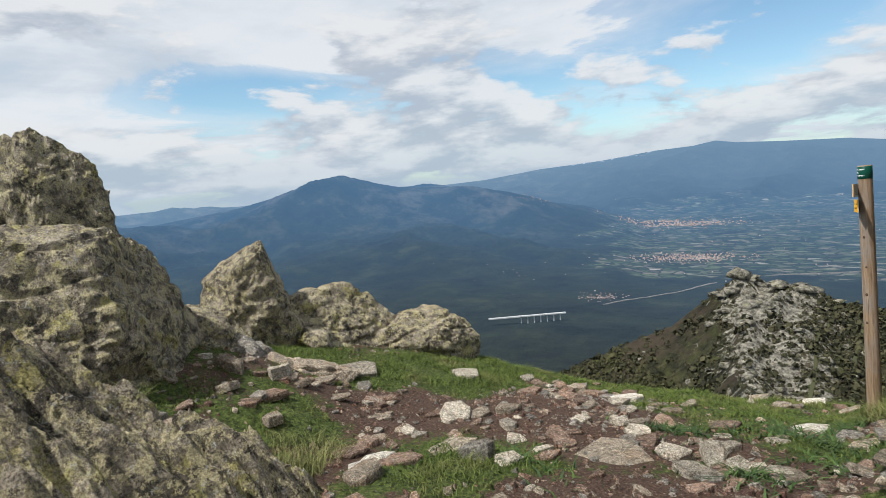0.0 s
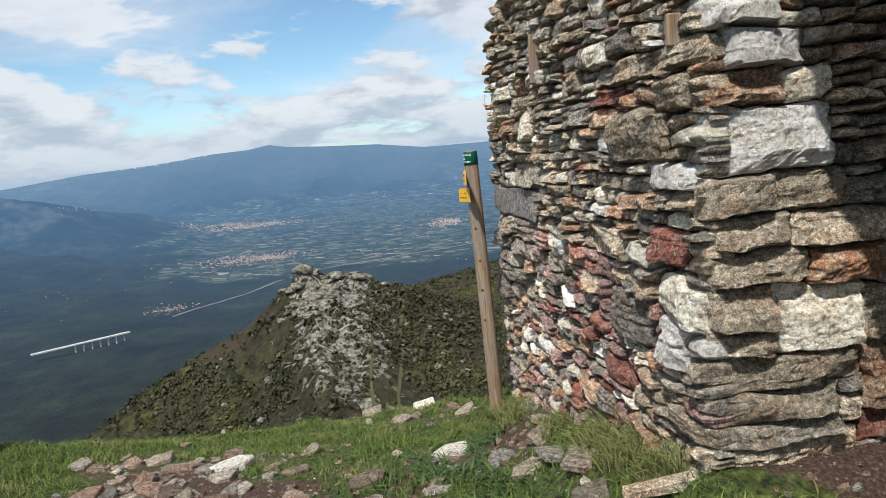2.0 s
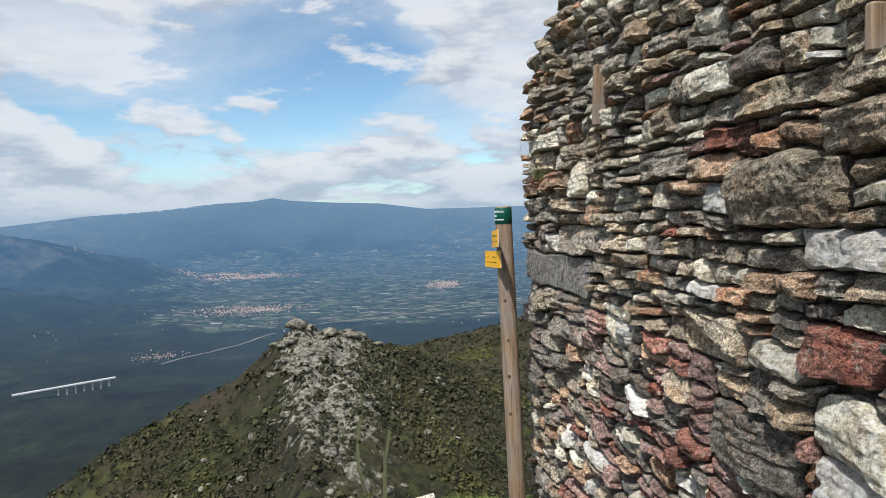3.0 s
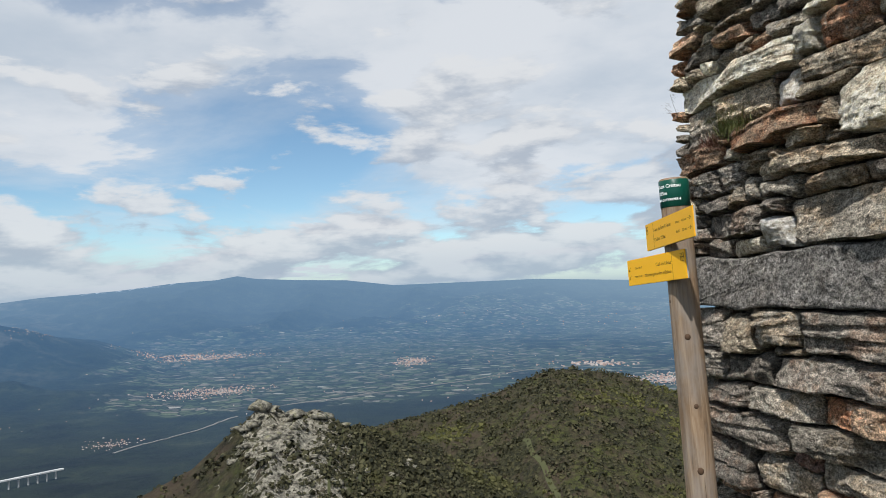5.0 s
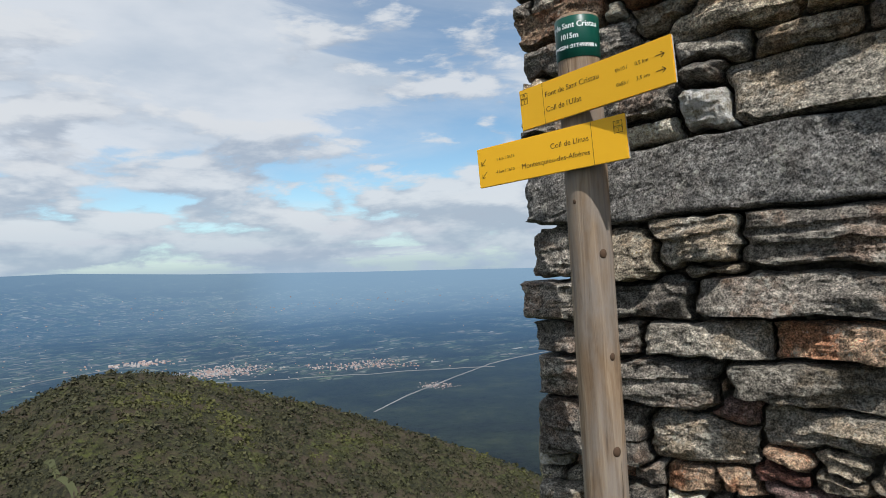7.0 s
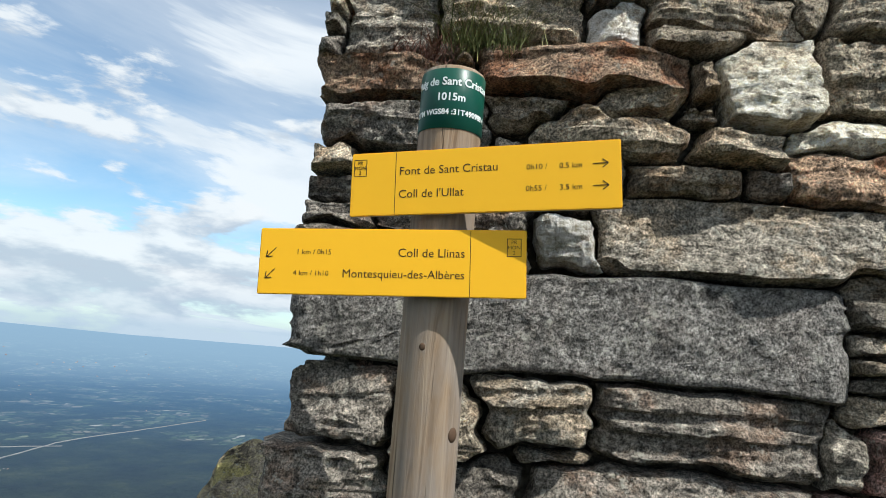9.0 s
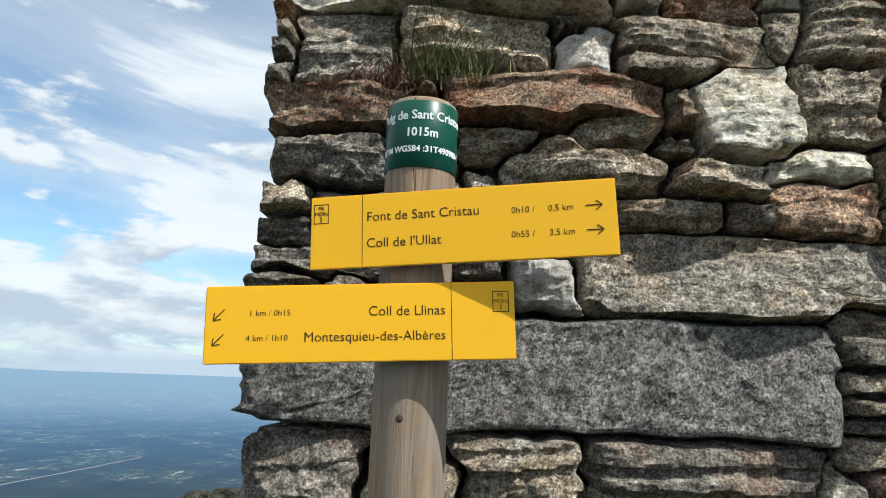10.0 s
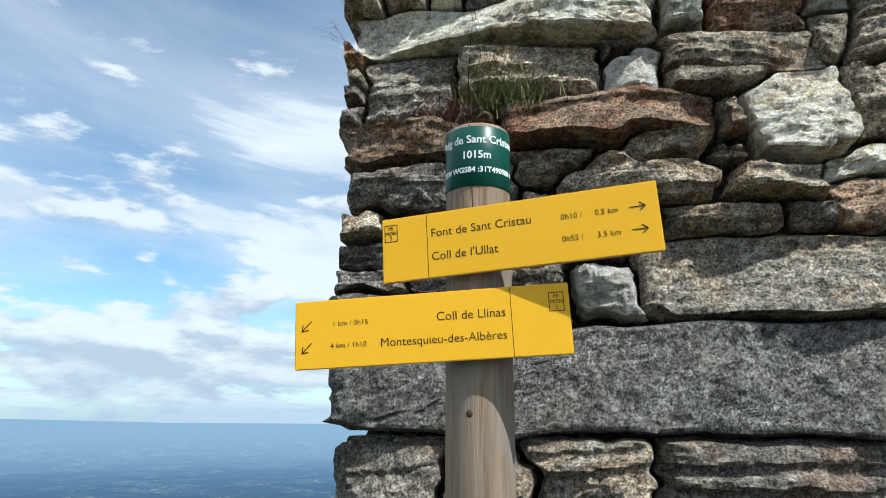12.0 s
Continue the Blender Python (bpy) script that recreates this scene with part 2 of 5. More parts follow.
def soil_tone(t):
    """Summit ground: red-brown earth and grit, turf where the grass grows."""
    p = t.position()
    grit = t.noise(p, 70, 6, 0.75)
    c = t.ramp(grit, (0.34, (0.022, 0.013, 0.009)), (0.5, (0.075, 0.044, 0.030)), (0.62, (0.14, 0.092, 0.066)), (0.72, (0.30, 0.24, 0.19)))
    chips = t.ramp(t.cells(p, 34), (0.14, 1.0), (0.24, 0.0))
    c = t.mix(t.math("MULTIPLY", chips, 0.55), c, t.ramp(t.noise(p, 6, 3), (0.4, (0.26, 0.17, 0.13)), (0.6, (0.38, 0.33, 0.27))))
    turf = t.attribute("turf")
    edge = t.math("ADD", turf, t.math("MULTIPLY", t.math("SUBTRACT", t.noise(p, 12, 5, 0.7), 0.5), 1.1))
    green = t.ramp(t.noise(p, 30, 5, 0.7), (0.36, (0.018, 0.022, 0.008)), (0.52, (0.06, 0.085, 0.018)), (0.66, (0.13, 0.16, 0.04)))
    c = t.mix(t.ramp(edge, (0.45, 0.0), (0.6, 1.0)), c, green)
    t.colour(c)
    t.bump(t.math("ADD", grit, t.math("MULTIPLY", chips, 0.5)), 0.8, 0.03)


M_SOIL = material("red-brown summit earth with turf", soil_tone, 1.0)


def slope_tone(t):
    """Mountain slopes near by: maquis, spring green scrub, dry brush and pale crags."""
    p = t.position()
    scrub = t.ramp(t.noise(p, 0.35, 8, 0.75), (0.38, (0.006, 0.007, 0.004)), (0.5, (0.026, 0.026, 0.012)), (0.64, (0.065, 0.060, 0.026)))
    spring = t.ramp(t.noise(p, 0.022, 5, 0.65), (0.47, 0.0), (0.60, 1.0))
    clump = t.ramp(t.noise(p, 0.22, 5, 0.7), (0.45, 0.0), (0.62, 1.0))
    c = t.mix(t.math("MULTIPLY", t.math("MULTIPLY", spring, clump), 0.8), scrub, (0.075, 0.085, 0.02))
    brown = t.ramp(t.noise(p, 0.05, 6, 0.7), (0.46, 0.0), (0.60, 1.0))
    c = t.mix(t.math("MULTIPLY", brown, 0.75), c, (0.060, 0.043, 0.030))
    crag = t.attribute("crag")
    cut = t.math("ADD", crag, t.math("MULTIPLY", t.math("SUBTRACT", t.noise(p, 0.17, 9, 0.76, 1.0), 0.5), 2.2))
    stone = t.ramp(t.noise(p, 0.7, 8, 0.75), (0.39, (0.05, 0.046, 0.036)), (0.5, (0.22, 0.205, 0.165)), (0.61, (0.42, 0.395, 0.32)))
    c = t.mix(t.ramp(cut, (0.56, 0.0), (0.66, 1.0)), c, stone)
    t.colour(c)
    t.bump(t.noise(p, 0.5, 8, 0.75), 1.0, 1.6)


M_SLOPE = material("maquis slope", slope_tone, 1.0)


def far_tone(t):
    """Far woods, fields and bare mountain sides; blue haze is mixed in as emission."""
    p = t.position()
    wood = t.ramp(t.noise(p, 0.012, 9, 0.72), (0.36, (0.005, 0.008, 0.006)), (0.54, (0.018, 0.025, 0.013)), (0.68, (0.045, 0.052, 0.024)))
    plot = t.cells(t.coords("Object", (1.0, 1.7, 1.0), (0, 0, 0.5)), 0.034, "F1", "Color")
    field = t.ramp(plot, (0.25, (0.022, 0.034, 0.022)), (0.42, (0.08, 0.11, 0.05)), (0.54, (0.26, 0.23, 0.18)), (0.64, (0.018, 0.026, 0.018)), (0.82, (0.13, 0.16, 0.075)), (0.95, (0.46, 0.43, 0.38)))
    hedge = t.ramp(t.cells(t.coords("Object", (1.0, 1.7, 1.0), (0, 0, 0.5)), 0.034, "DISTANCE_TO_EDGE"), (0.03, 0.0), (0.12, 1.0))
    field = t.mix(hedge, (0.02, 0.03, 0.016), field)
    farm = t.attribute("farm")
    f = t.ramp(t.math("ADD", farm, t.math("MULTIPLY", t.math("SUBTRACT", t.noise(p, 0.006, 6, 0.65), 0.5), 1.6)), (0.45, 0.0), (0.60, 1.0))
    c = t.mix(f, wood, field)
    rock = t.ramp(t.noise(p, 0.006, 8, 0.7), (0.5, 0.0), (0.66, 1.0))
    c = t.mix(t.math("MULTIPLY", rock, t.attribute("bare")), c, (0.20, 0.17, 0.14))
    snow = t.ramp(t.math("ADD", t.attribute("snow"), t.math("MULTIPLY", t.math("SUBTRACT", t.noise(p, 0.02, 6, 0.7), 0.5), 0.8)), (0.5, 0.0), (0.6, 1.0))
    c = t.mix(snow, c, (0.85, 0.87, 0.9))
    t.colour(c)
    t.bump(t.noise(p, 0.009, 9, 0.72), 1.0, 45.0)
    # haze is a glow in the material, tinted lighter towards the horizon
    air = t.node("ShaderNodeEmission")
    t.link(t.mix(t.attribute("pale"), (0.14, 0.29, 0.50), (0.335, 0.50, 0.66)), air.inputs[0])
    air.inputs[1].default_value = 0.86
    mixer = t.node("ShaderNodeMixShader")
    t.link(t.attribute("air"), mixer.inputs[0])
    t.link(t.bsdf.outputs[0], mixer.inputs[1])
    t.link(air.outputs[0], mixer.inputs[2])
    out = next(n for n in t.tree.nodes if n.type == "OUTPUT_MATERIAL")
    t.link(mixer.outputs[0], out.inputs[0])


M_FAR = material("far land with haze glow", far_tone, 1.0)


def wood_tone(t):
    p = t.coords("Object", (1, 1, 0.06))
    ring = t.noise(p, 55, 5, 0.6, 1.2)
    c = t.ramp(ring, (0.3, (0.13, 0.085, 0.05)), (0.5, (0.25, 0.17, 0.105)), (0.7, (0.36, 0.27, 0.18)))
    grey = t.ramp(t.noise(t.coords("Object", (1, 1, 0.35)), 9, 5, 0.65), (0.45, 0.0), (0.62, 1.0))
    c = t.mix(t.math("MULTIPLY", grey, 0.6), c, (0.26, 0.235, 0.21))
    crack = t.ramp(t.noise(t.coords("Object", (1, 1, 0.03)), 90, 3, 0.6), (0.30, 1.0), (0.36, 0.0))
    c = t.mix(t.math("MULTIPLY", crack, 0.7), c, (0.04, 0.028, 0.02))
    t.colour(c)
    t.bump(t.math("SUBTRACT", ring, t.math("MULTIPLY", crack, 0.8)), 0.5, 0.004)


def paint_tone(col, worn, amount=0.25):
    def tone(t):
        p = t.coords("Object")
        c = t.mix(t.math("MULTIPLY", t.noise(p, 9, 5, 0.6), amount), col, worn)
        specks = t.ramp(t.noise(p, 160, 3, 0.6), (0.68, 0.0), (0.74, 1.0))
        c = t.mix(t.math("MULTIPLY", specks, 0.25), c, worn)
        t.colour(c)
        t.bump(t.noise(p, 40, 3), 0.06, 0.003)
    return tone


M_WOOD = material("weathered pine", wood_tone, 0.8)
M_KNOT = material("dark knot", paint_tone((0.10, 0.06, 0.035), (0.05, 0.03, 0.02), 0.6), 0.8)
M_YELLOW = material("yellow sign enamel", paint_tone((0.90, 0.475, 0.012), (0.78, 0.41, 0.02)), 0.5)
M_EDGE = material("dull metal edge", paint_tone((0.42, 0.40, 0.37), (0.25, 0.23, 0.2)), 0.55)
M_INK = material("dark engraved lettering", paint_tone((0.035, 0.022, 0.008), (0.06, 0.04, 0.02)), 0.7)
M_GREEN = material("dark green band enamel", paint_tone((0.005, 0.062, 0.042), (0.01, 0.09, 0.06)), 0.35)
M_WHITE = material("white lettering", paint_tone((0.8, 0.82, 0.8), (0.6, 0.65, 0.62)), 0.5)


def leaf_tone(dark, light, dry=None, patch=3.0):
    def tone(t):
        c = t.mix(t.island(), dark, light)
        if dry:
            c = t.mix(t.ramp(t.noise(t.position(), patch, 4), (0.52, 0.0), (0.66, 0.75)), c, dry)
        t.colour(c)
        t.bsdf.inputs["Subsurface Weight"].default_value = 0.0
    return tone


M_GRASS = material("short mountain grass", leaf_tone((0.035, 0.055, 0.010), (0.145, 0.195, 0.036), (0.20, 0.185, 0.07)), 0.75)
M_TALL = material("tall wiry grass", leaf_tone((0.07, 0.085, 0.02), (0.24, 0.24, 0.09)), 0.75)
M_HERB = material("dark broad-leaved herb", leaf_tone((0.018, 0.042, 0.012), (0.08, 0.13, 0.034)), 0.7)
M_HEATHER = material("dry reddish stonecrop", leaf_tone((0.13, 0.06, 0.045), (0.26, 0.14, 0.10)), 0.85)
M_BUSH = material("maquis bush leaves", leaf_tone((0.012, 0.014, 0.007), (0.075, 0.070, 0.034), (0.105, 0.105, 0.028), 0.016), 0.85)
M_HOUSE = material("pale rendered houses", leaf_tone((0.30, 0.20, 0.17), (0.40, 0.38, 0.37)), 0.9)
M_TRAIL = material("trodden pale trail", paint_tone((0.075, 0.078, 0.035), (0.045, 0.05, 0.022), 0.9), 1.0)
M_ROAD = material("grey asphalt road", paint_tone((0.23, 0.235, 0.24), (0.16, 0.165, 0.17)), 0.95)
M_CONC = material("pale concrete", paint_tone((0.42, 0.43, 0.44), (0.33, 0.34, 0.35)), 0.9)

# ---- land ----
EYE_Z = 1.9


def lattice(x, y, seed):
    h = (x.astype(np.int64) * 374761393 + y.astype(np.int64) * 668265263 + seed * 974711) & 0x7FFFFFFF
    h = ((h ^ (h >> 13)) * 1274126177) & 0x7FFFFFFF
    return ((h ^ (h >> 16)) & 0xFFFF) / 65535.0


def value_noise(x, y, seed=0):
    xi, yi = np.floor(x), np.floor(y)
    u, v = x - xi, y - yi
    u, v = u * u * (3 - 2 * u), v * v * (3 - 2 * v)
    a, b = lattice(xi, yi, seed), lattice(xi + 1, yi, seed)
    c, d = lattice(xi, yi + 1, seed), lattice(xi + 1, yi + 1, seed)
    return (a * (1 - u) + b * u) * (1 - v) + (c * (1 - u) + d * u) * v


def fbm(x, y, size, octaves=5, seed=0, gain=0.5):
    total, amp, norm = 0.0, 1.0, 0.0
    for o in range(octaves):
        total = total + amp * value_noise(x / size * 2 ** o + 17.3 * o, y / size * 2 ** o - 9.1 * o, seed + o)
        norm += amp
        amp *= gain
    return total / norm - 0.5


def ridged(x, y, size, octaves=5, seed=0):
    total, amp, norm = 0.0, 1.0, 0.0
    for o in range(octaves):
        total = total + amp * (1 - np.abs(2 * value_noise(x / size * 2 ** o + 5.7 * o, y / size * 2 ** o, seed + o) - 1))
        norm += amp
        amp *= 0.5
    return total / norm - 0.5


def table(az, *pairs):
    a = sorted(pairs)
    return np.interp(az, [p[0] for p in a], [p[1] for p in a])


def smooth(a, b, x):
    s = np.clip((x - a) / (b - a), 0, 1)
    return s * s * (3 - 2 * s)


def top_of(a, b, k):
    """A maximum with its crease rounded over a height k."""
    h = np.clip(0.5 + 0.5 * (a - b) / k, 0, 1)
    return b * (1 - h) + a * h + k * h * (1 - h)


# Bearing is in degrees, counted leftwards from the y axis; a crest is given by its elevation at each bearing.
def crest_outcrop(az):
    return table(az, (75, -38), (60, -32), (45, -24), (33, -17.6), (24.1, -13.9), (20.3, -11.0), (18.9, -9.7), (18.0, -9.5), (16.5, -10.1),
                 (14.6, -10.5), (13.5, -10.6), (11.7, -11.5), (9.2, -12.4), (5, -13.9), (0, -16), (-10, -20), (-40, -29), (-110, -40))


def crest_hill(az):
    return table(az, (60, -40), (30, -26), (20, -17), (13, -12.9), (8, -11.9), (3.8, -11.1), (-1, -10.0), (-3.9, -9.0), (-6.5, -7.9), (-8.7, -7.65), (-11, -7.75),
                 (-14, -8.3), (-18, -9.6), (-21.3, -10.8), (-26.3, -12.3), (-36, -15.6), (-60, -24), (-110, -30))


def crest_mountain(az):
    return table(az, (180, -6), (110, -4), (80, -2.6), (70, -2.0), (61, -0.9), (57, 0.0), (54, 0.42), (52.4, 0.52), (50, 0.35), (47, -0.2), (44, -0.45),
                 (40, -1.0), (36, -1.9), (31, -3.2), (26, -5.0), (20, -8), (-180, -9))


def crest_far(az):
    return table(az, (180, -0.9), (72, -0.75), (67.5, -0.6), (66.2, -0.36), (65, -0.62), (61, -0.75), (50, -0.3), (44, -0.3), (39.3, -0.1), (34.3, 0.48),
                 (29, 0.8), (24.7, 1.28), (21.5, 1.42), (19.8, 1.7), (18.3, 1.42), (15, 1.2), (10.5, 1.0), (6.3, 0.4), (3.5, 0.4), (-6.6, 0.42),
                 (-16, -0.1), (-30, -0.55), (-45, -0.9), (-180, -0.9))


def summit_height(x, y):
    """The trodden summit: it falls gently ahead, and off at the rim."""
    d = y + 2.3
    z = -0.27 + 0.04 * x + 0.575 - 0.175 * d - 0.075 * (np.sqrt(d * d + 0.5) - 0.7)
    z = z + 0.10 * fbm(x, y, 1.3, 4, 3) + 0.07 * fbm(x, y, 0.35, 4, 5)
    rim = y - (1.65 + 0.30 * x - 0.02 * x * x)
    z = z - 0.26 * np.maximum(rim, 0) ** 1.35
    z = z + 0.26 * smooth(-2.2, -3.6, x) * smooth(-2.2, -3.8, y) + 0.30 * smooth(-2.6, -5.0, x)
    # a bank of earth and rubble against the tower's foot
    s, c = math.sin(math.radians(14.4)), math.cos(math.radians(14.4))
    dx, dy = x - 0.89, y + 2.41
    v, u = dx * c + dy * s, -dx * s + dy * c
    d = np.hypot(np.maximum(-v, 0), np.maximum(np.maximum(-u, u - 2.9), 0))
    return z + (0.25 + 0.05 * np.clip(-y, 0, 3)) * np.exp(-(d / 0.33) ** 2)


def slope_height(x, y):
    r = np.hypot(x, y) + 1e-6
    az = np.degrees(np.arctan2(-x, y))
    tan = np.tan
    n1 = ridged(x, y, 70, 6, 11)
    n2 = ridged(x, y, 160, 6, 23)
    fall = -2.0 - 0.62 * (r - 5) + 0.02 * r * fbm(x, y, 40, 4, 31)
    z1 = EYE_Z + 200 * tan(np.radians(crest_outcrop(az)))
    d = r - 200
    rough = 1.0 - 0.75 * np.exp(-(d / 25) ** 2)
    z1 = z1 - np.where(d < 0, 0.26 * -d, 0.75 * d) + n1 * 9 * rough
    craggy = np.exp(-((az - 16.0) / 5.0) ** 2 - ((r - 180) / 40) ** 2)
    z1 = z1 + craggy * (10.0 * ridged(x, y, 20, 5, 87) + 7.0 * fbm(x, y, 9, 4, 89) - 1.5) + 2.0 * fbm(x, y, 14, 3, 93) * np.exp(-((r - 150) / 70) ** 2)
    z2 = EYE_Z + 600 * tan(np.radians(crest_hill(az)))
    d = r - 600
    rough = 1.0 - 0.85 * np.exp(-(d / 70) ** 2)
    z2 = z2 - np.where(d < 0, 0.24 * -d, 0.6 * d) + n2 * 30 * rough
    z = top_of(fall, z1, 4.0)
    z = top_of(z, z2, 6.0)
    return np.maximum(z, -262.0)


def ground_height(x, y):
    r = np.hypot(x, y)
    w = smooth(6.0, 16.0, np.hypot(x, np.maximum(y, 0) * 1.0 + np.minimum(y, 0) * 0.55))
    return summit_height(x, y) * (1 - w) + slope_height(x, y) * w


def far_height(x, y):
    r = np.hypot(x, y) + 1e-6
    az = np.degrees(np.arctan2(-x, y))
    tan = np.tan
    low = -228 + 26 * ridged(x, y, 420, 6, 41) * (0.35 + 0.65 * smooth(10, 30, az)) * smooth(500, 800, r)
    d = r - 2500
    top = EYE_Z + 2500 * tan(np.radians(crest_mountain(az)))
    m = low + (top - low) * np.exp(-(d / np.where(d < 0, 620, 500)) ** 2)
    m = m + 190 * ridged(x, y, 520, 6, 53) * smooth(1400, 1900, r) * (1 - np.exp(-(d / 190) ** 2)) * smooth(24, 40, az)
    top = EYE_Z + 4700 * tan(np.radians(crest_far(az)))
    rise = np.clip((r - 3100) / 1600, 0, 1) ** 1.7
    f = low + (top - low) * rise + 190 * ridged(x, y, 640, 6, 61) * smooth(3000, 3800, r) * (1 - smooth(4350, 4690, r)) * smooth(-20, 10, az)
    return np.maximum(m, f)


def polar_sheet(name, radii, angles, height, mats, zones):
    """One sheet of ground in rings about the summit."""
    a = np.radians(np.array(angles))
    R, A = np.meshgrid(np.array(radii), a, indexing="ij")
    X, Y = -R * np.sin(A), R * np.cos(A)
    Z = height(X, Y)
    nr, na = R.shape
    me = bpy.data.meshes.new(name)
    idx = np.arange(nr * na).reshape(nr, na)
    q = np.stack([idx[:-1, :-1], idx[:-1, 1:], idx[1:, 1:], idx[1:, :-1]], -1).reshape(-1, 4)
    wrap = np.stack([idx[:-1, -1], idx[:-1, 0], idx[1:, 0], idx[1:, -1]], -1).reshape(-1, 4)
    q = np.concatenate([q, wrap])[:, ::-1]
    co = np.stack([X, Y, Z], -1).reshape(-1, 3)
    me.vertices.add(len(co))
    me.vertices.foreach_set("co", co.ravel())
    me.loops.add(q.size)
    me.loops.foreach_set("vertex_index", q.ravel())
    me.polygons.add(len(q))
    me.polygons.foreach_set("loop_start", np.arange(0, q.size, 4))
    me.polygons.foreach_set("use_smooth", np.ones(len(q), bool))
    for m in mats:
        me.materials.append(m)
    if len(mats) > 1:
        wild = (R[:-1] + 7 * fbm(X[:-1], Y[:-1], 4.0, 4, 19)) > 12.0
        me.polygons.foreach_set("material_index", np.concatenate([wild[:, :-1].ravel(), wild[:, -1]]).astype(np.int32))
    me.update(calc_edges=True)
    for key, values in zones(X, Y, Z, R, np.degrees(A)).items():
        at = me.attributes.new(key, "FLOAT", "POINT")
        at.data.foreach_set("value", np.asarray(values, np.float32).ravel())
    me.validate()
    return new(name, me)


def sector(step, coarse):
    fine = np.arange(-116, 80, step)
    rest = np.arange(80, 244, coarse)
    return np.concatenate([fine, rest])


def turf_amount(x, y):
    """How much grass grows: the trodden middle is bare earth and stones."""
    path = np.exp(-((x + 0.9 + 0.45 * (y + 2.2)) / 1.25) ** 2) * smooth(1.0, -1.0, y)
    t = 0.66 - 0.50 * path + 2.0 * fbm(x, y, 0.75, 4, 71) + 0.22 * smooth(-0.8, 0.6, y) + 0.25 * smooth(-2.4, -3.4, x) * smooth(-3.2, -2.0, y)
    return np.clip(t, 0, 1)


def near_zones(X, Y, Z, R, A):
    crag = 0.56 * np.exp(-((A - 16.4) / 4.3) ** 2 - ((R - 178) / 48) ** 2) + 0.22 * np.exp(-((A - 12) / 9) ** 2 - ((R - 150) / 80) ** 2)
    crag = crag + 0.04 + 0.15 * smooth(2, 8, A) * smooth(34, 26, A) * smooth(40, 70, R) * smooth(240, 210, R)
    return {"turf": turf_amount(X, Y), "crag": crag}


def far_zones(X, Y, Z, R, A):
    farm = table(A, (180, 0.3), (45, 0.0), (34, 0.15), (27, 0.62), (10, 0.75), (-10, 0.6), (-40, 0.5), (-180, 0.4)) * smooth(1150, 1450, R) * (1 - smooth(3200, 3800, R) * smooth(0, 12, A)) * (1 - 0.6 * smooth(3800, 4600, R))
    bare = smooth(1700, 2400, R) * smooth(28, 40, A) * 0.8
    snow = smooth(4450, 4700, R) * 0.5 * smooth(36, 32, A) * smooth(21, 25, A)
    # share of haze glow by distance and bearing; pale lightens its tint
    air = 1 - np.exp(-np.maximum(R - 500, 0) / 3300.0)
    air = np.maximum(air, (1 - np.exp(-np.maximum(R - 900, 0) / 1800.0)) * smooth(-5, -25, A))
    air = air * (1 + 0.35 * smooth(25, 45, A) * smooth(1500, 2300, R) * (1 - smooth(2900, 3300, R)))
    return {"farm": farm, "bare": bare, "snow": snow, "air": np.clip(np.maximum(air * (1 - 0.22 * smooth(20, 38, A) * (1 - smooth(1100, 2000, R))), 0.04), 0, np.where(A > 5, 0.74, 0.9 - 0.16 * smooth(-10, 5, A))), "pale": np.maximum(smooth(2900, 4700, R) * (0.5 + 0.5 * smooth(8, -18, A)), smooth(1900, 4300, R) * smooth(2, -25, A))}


def build_land():
    radii = [0.0] + list(np.linspace(0.12, 9.0, 100)) + list(np.geomspace(9.3, 780, 380))
    ground = polar_sheet("ground", radii, sector(0.22, 0.75), ground_height, [M_SOIL, M_SLOPE], near_zones)
    tagged(ground, "stony red-brown summit ground with turf, falling to scrub slopes", "ground", kind="structure")
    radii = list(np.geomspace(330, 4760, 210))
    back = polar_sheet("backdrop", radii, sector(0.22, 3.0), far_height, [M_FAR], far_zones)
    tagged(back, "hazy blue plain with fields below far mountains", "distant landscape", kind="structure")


build_land()

# ---- helpers for things ----
def part(name, bm, mat, parent=None, label="", smooth_faces=False, m=None):
    me = bpy.data.meshes.new(name)
    bm.to_mesh(me)
    bm.free()
    for x in (mat if isinstance(mat, (list, tuple)) else [mat]):
        me.materials.append(x)
    if smooth_faces:
        me.polygons.foreach_set("use_smooth", np.ones(len(me.polygons), bool))
    ob = new(name, me)
    if parent is not None:
        ob.parent = parent
    if m is not None:
        ob.matrix_basis = m
    if label:
        ob["label"] = label
    return ob


def mesh_from(name, verts, faces, mats, index=None, smooth_faces=False):
    me = bpy.data.meshes.new(name)
    me.from_pydata(verts, [], faces)
    for x in mats:
        me.materials.append(x)
    if index is not None:
        me.polygons.foreach_set("material_index", np.array(index, np.int32))
    if smooth_faces:
        me.polygons.foreach_set("use_smooth", np.ones(len(faces), bool))
    me.update()
    return me


def empty(name, m):
    ob = new(name)
    ob.matrix_world = m
    return ob


# ---- masonry ----
W_ANG = 14.4
U = Vector((-math.sin(radians(W_ANG)), math.cos(radians(W_ANG)), 0))     # along the west face
V = Vector((math.cos(radians(W_ANG)), math.sin(radians(W_ANG)), 0))      # along the south face
CORNER = Vector((0.86, -2.42, 0)) + V * 0.035
W_LEN = 2.86
WALL_M = Matrix.Translation(CORNER) @ Matrix.Rotation(radians(W_ANG), 4, "Z")


def wall_top(u):
    return min(2.62 + max(0.0, 2.9 - u) * 0.56, 4.1)


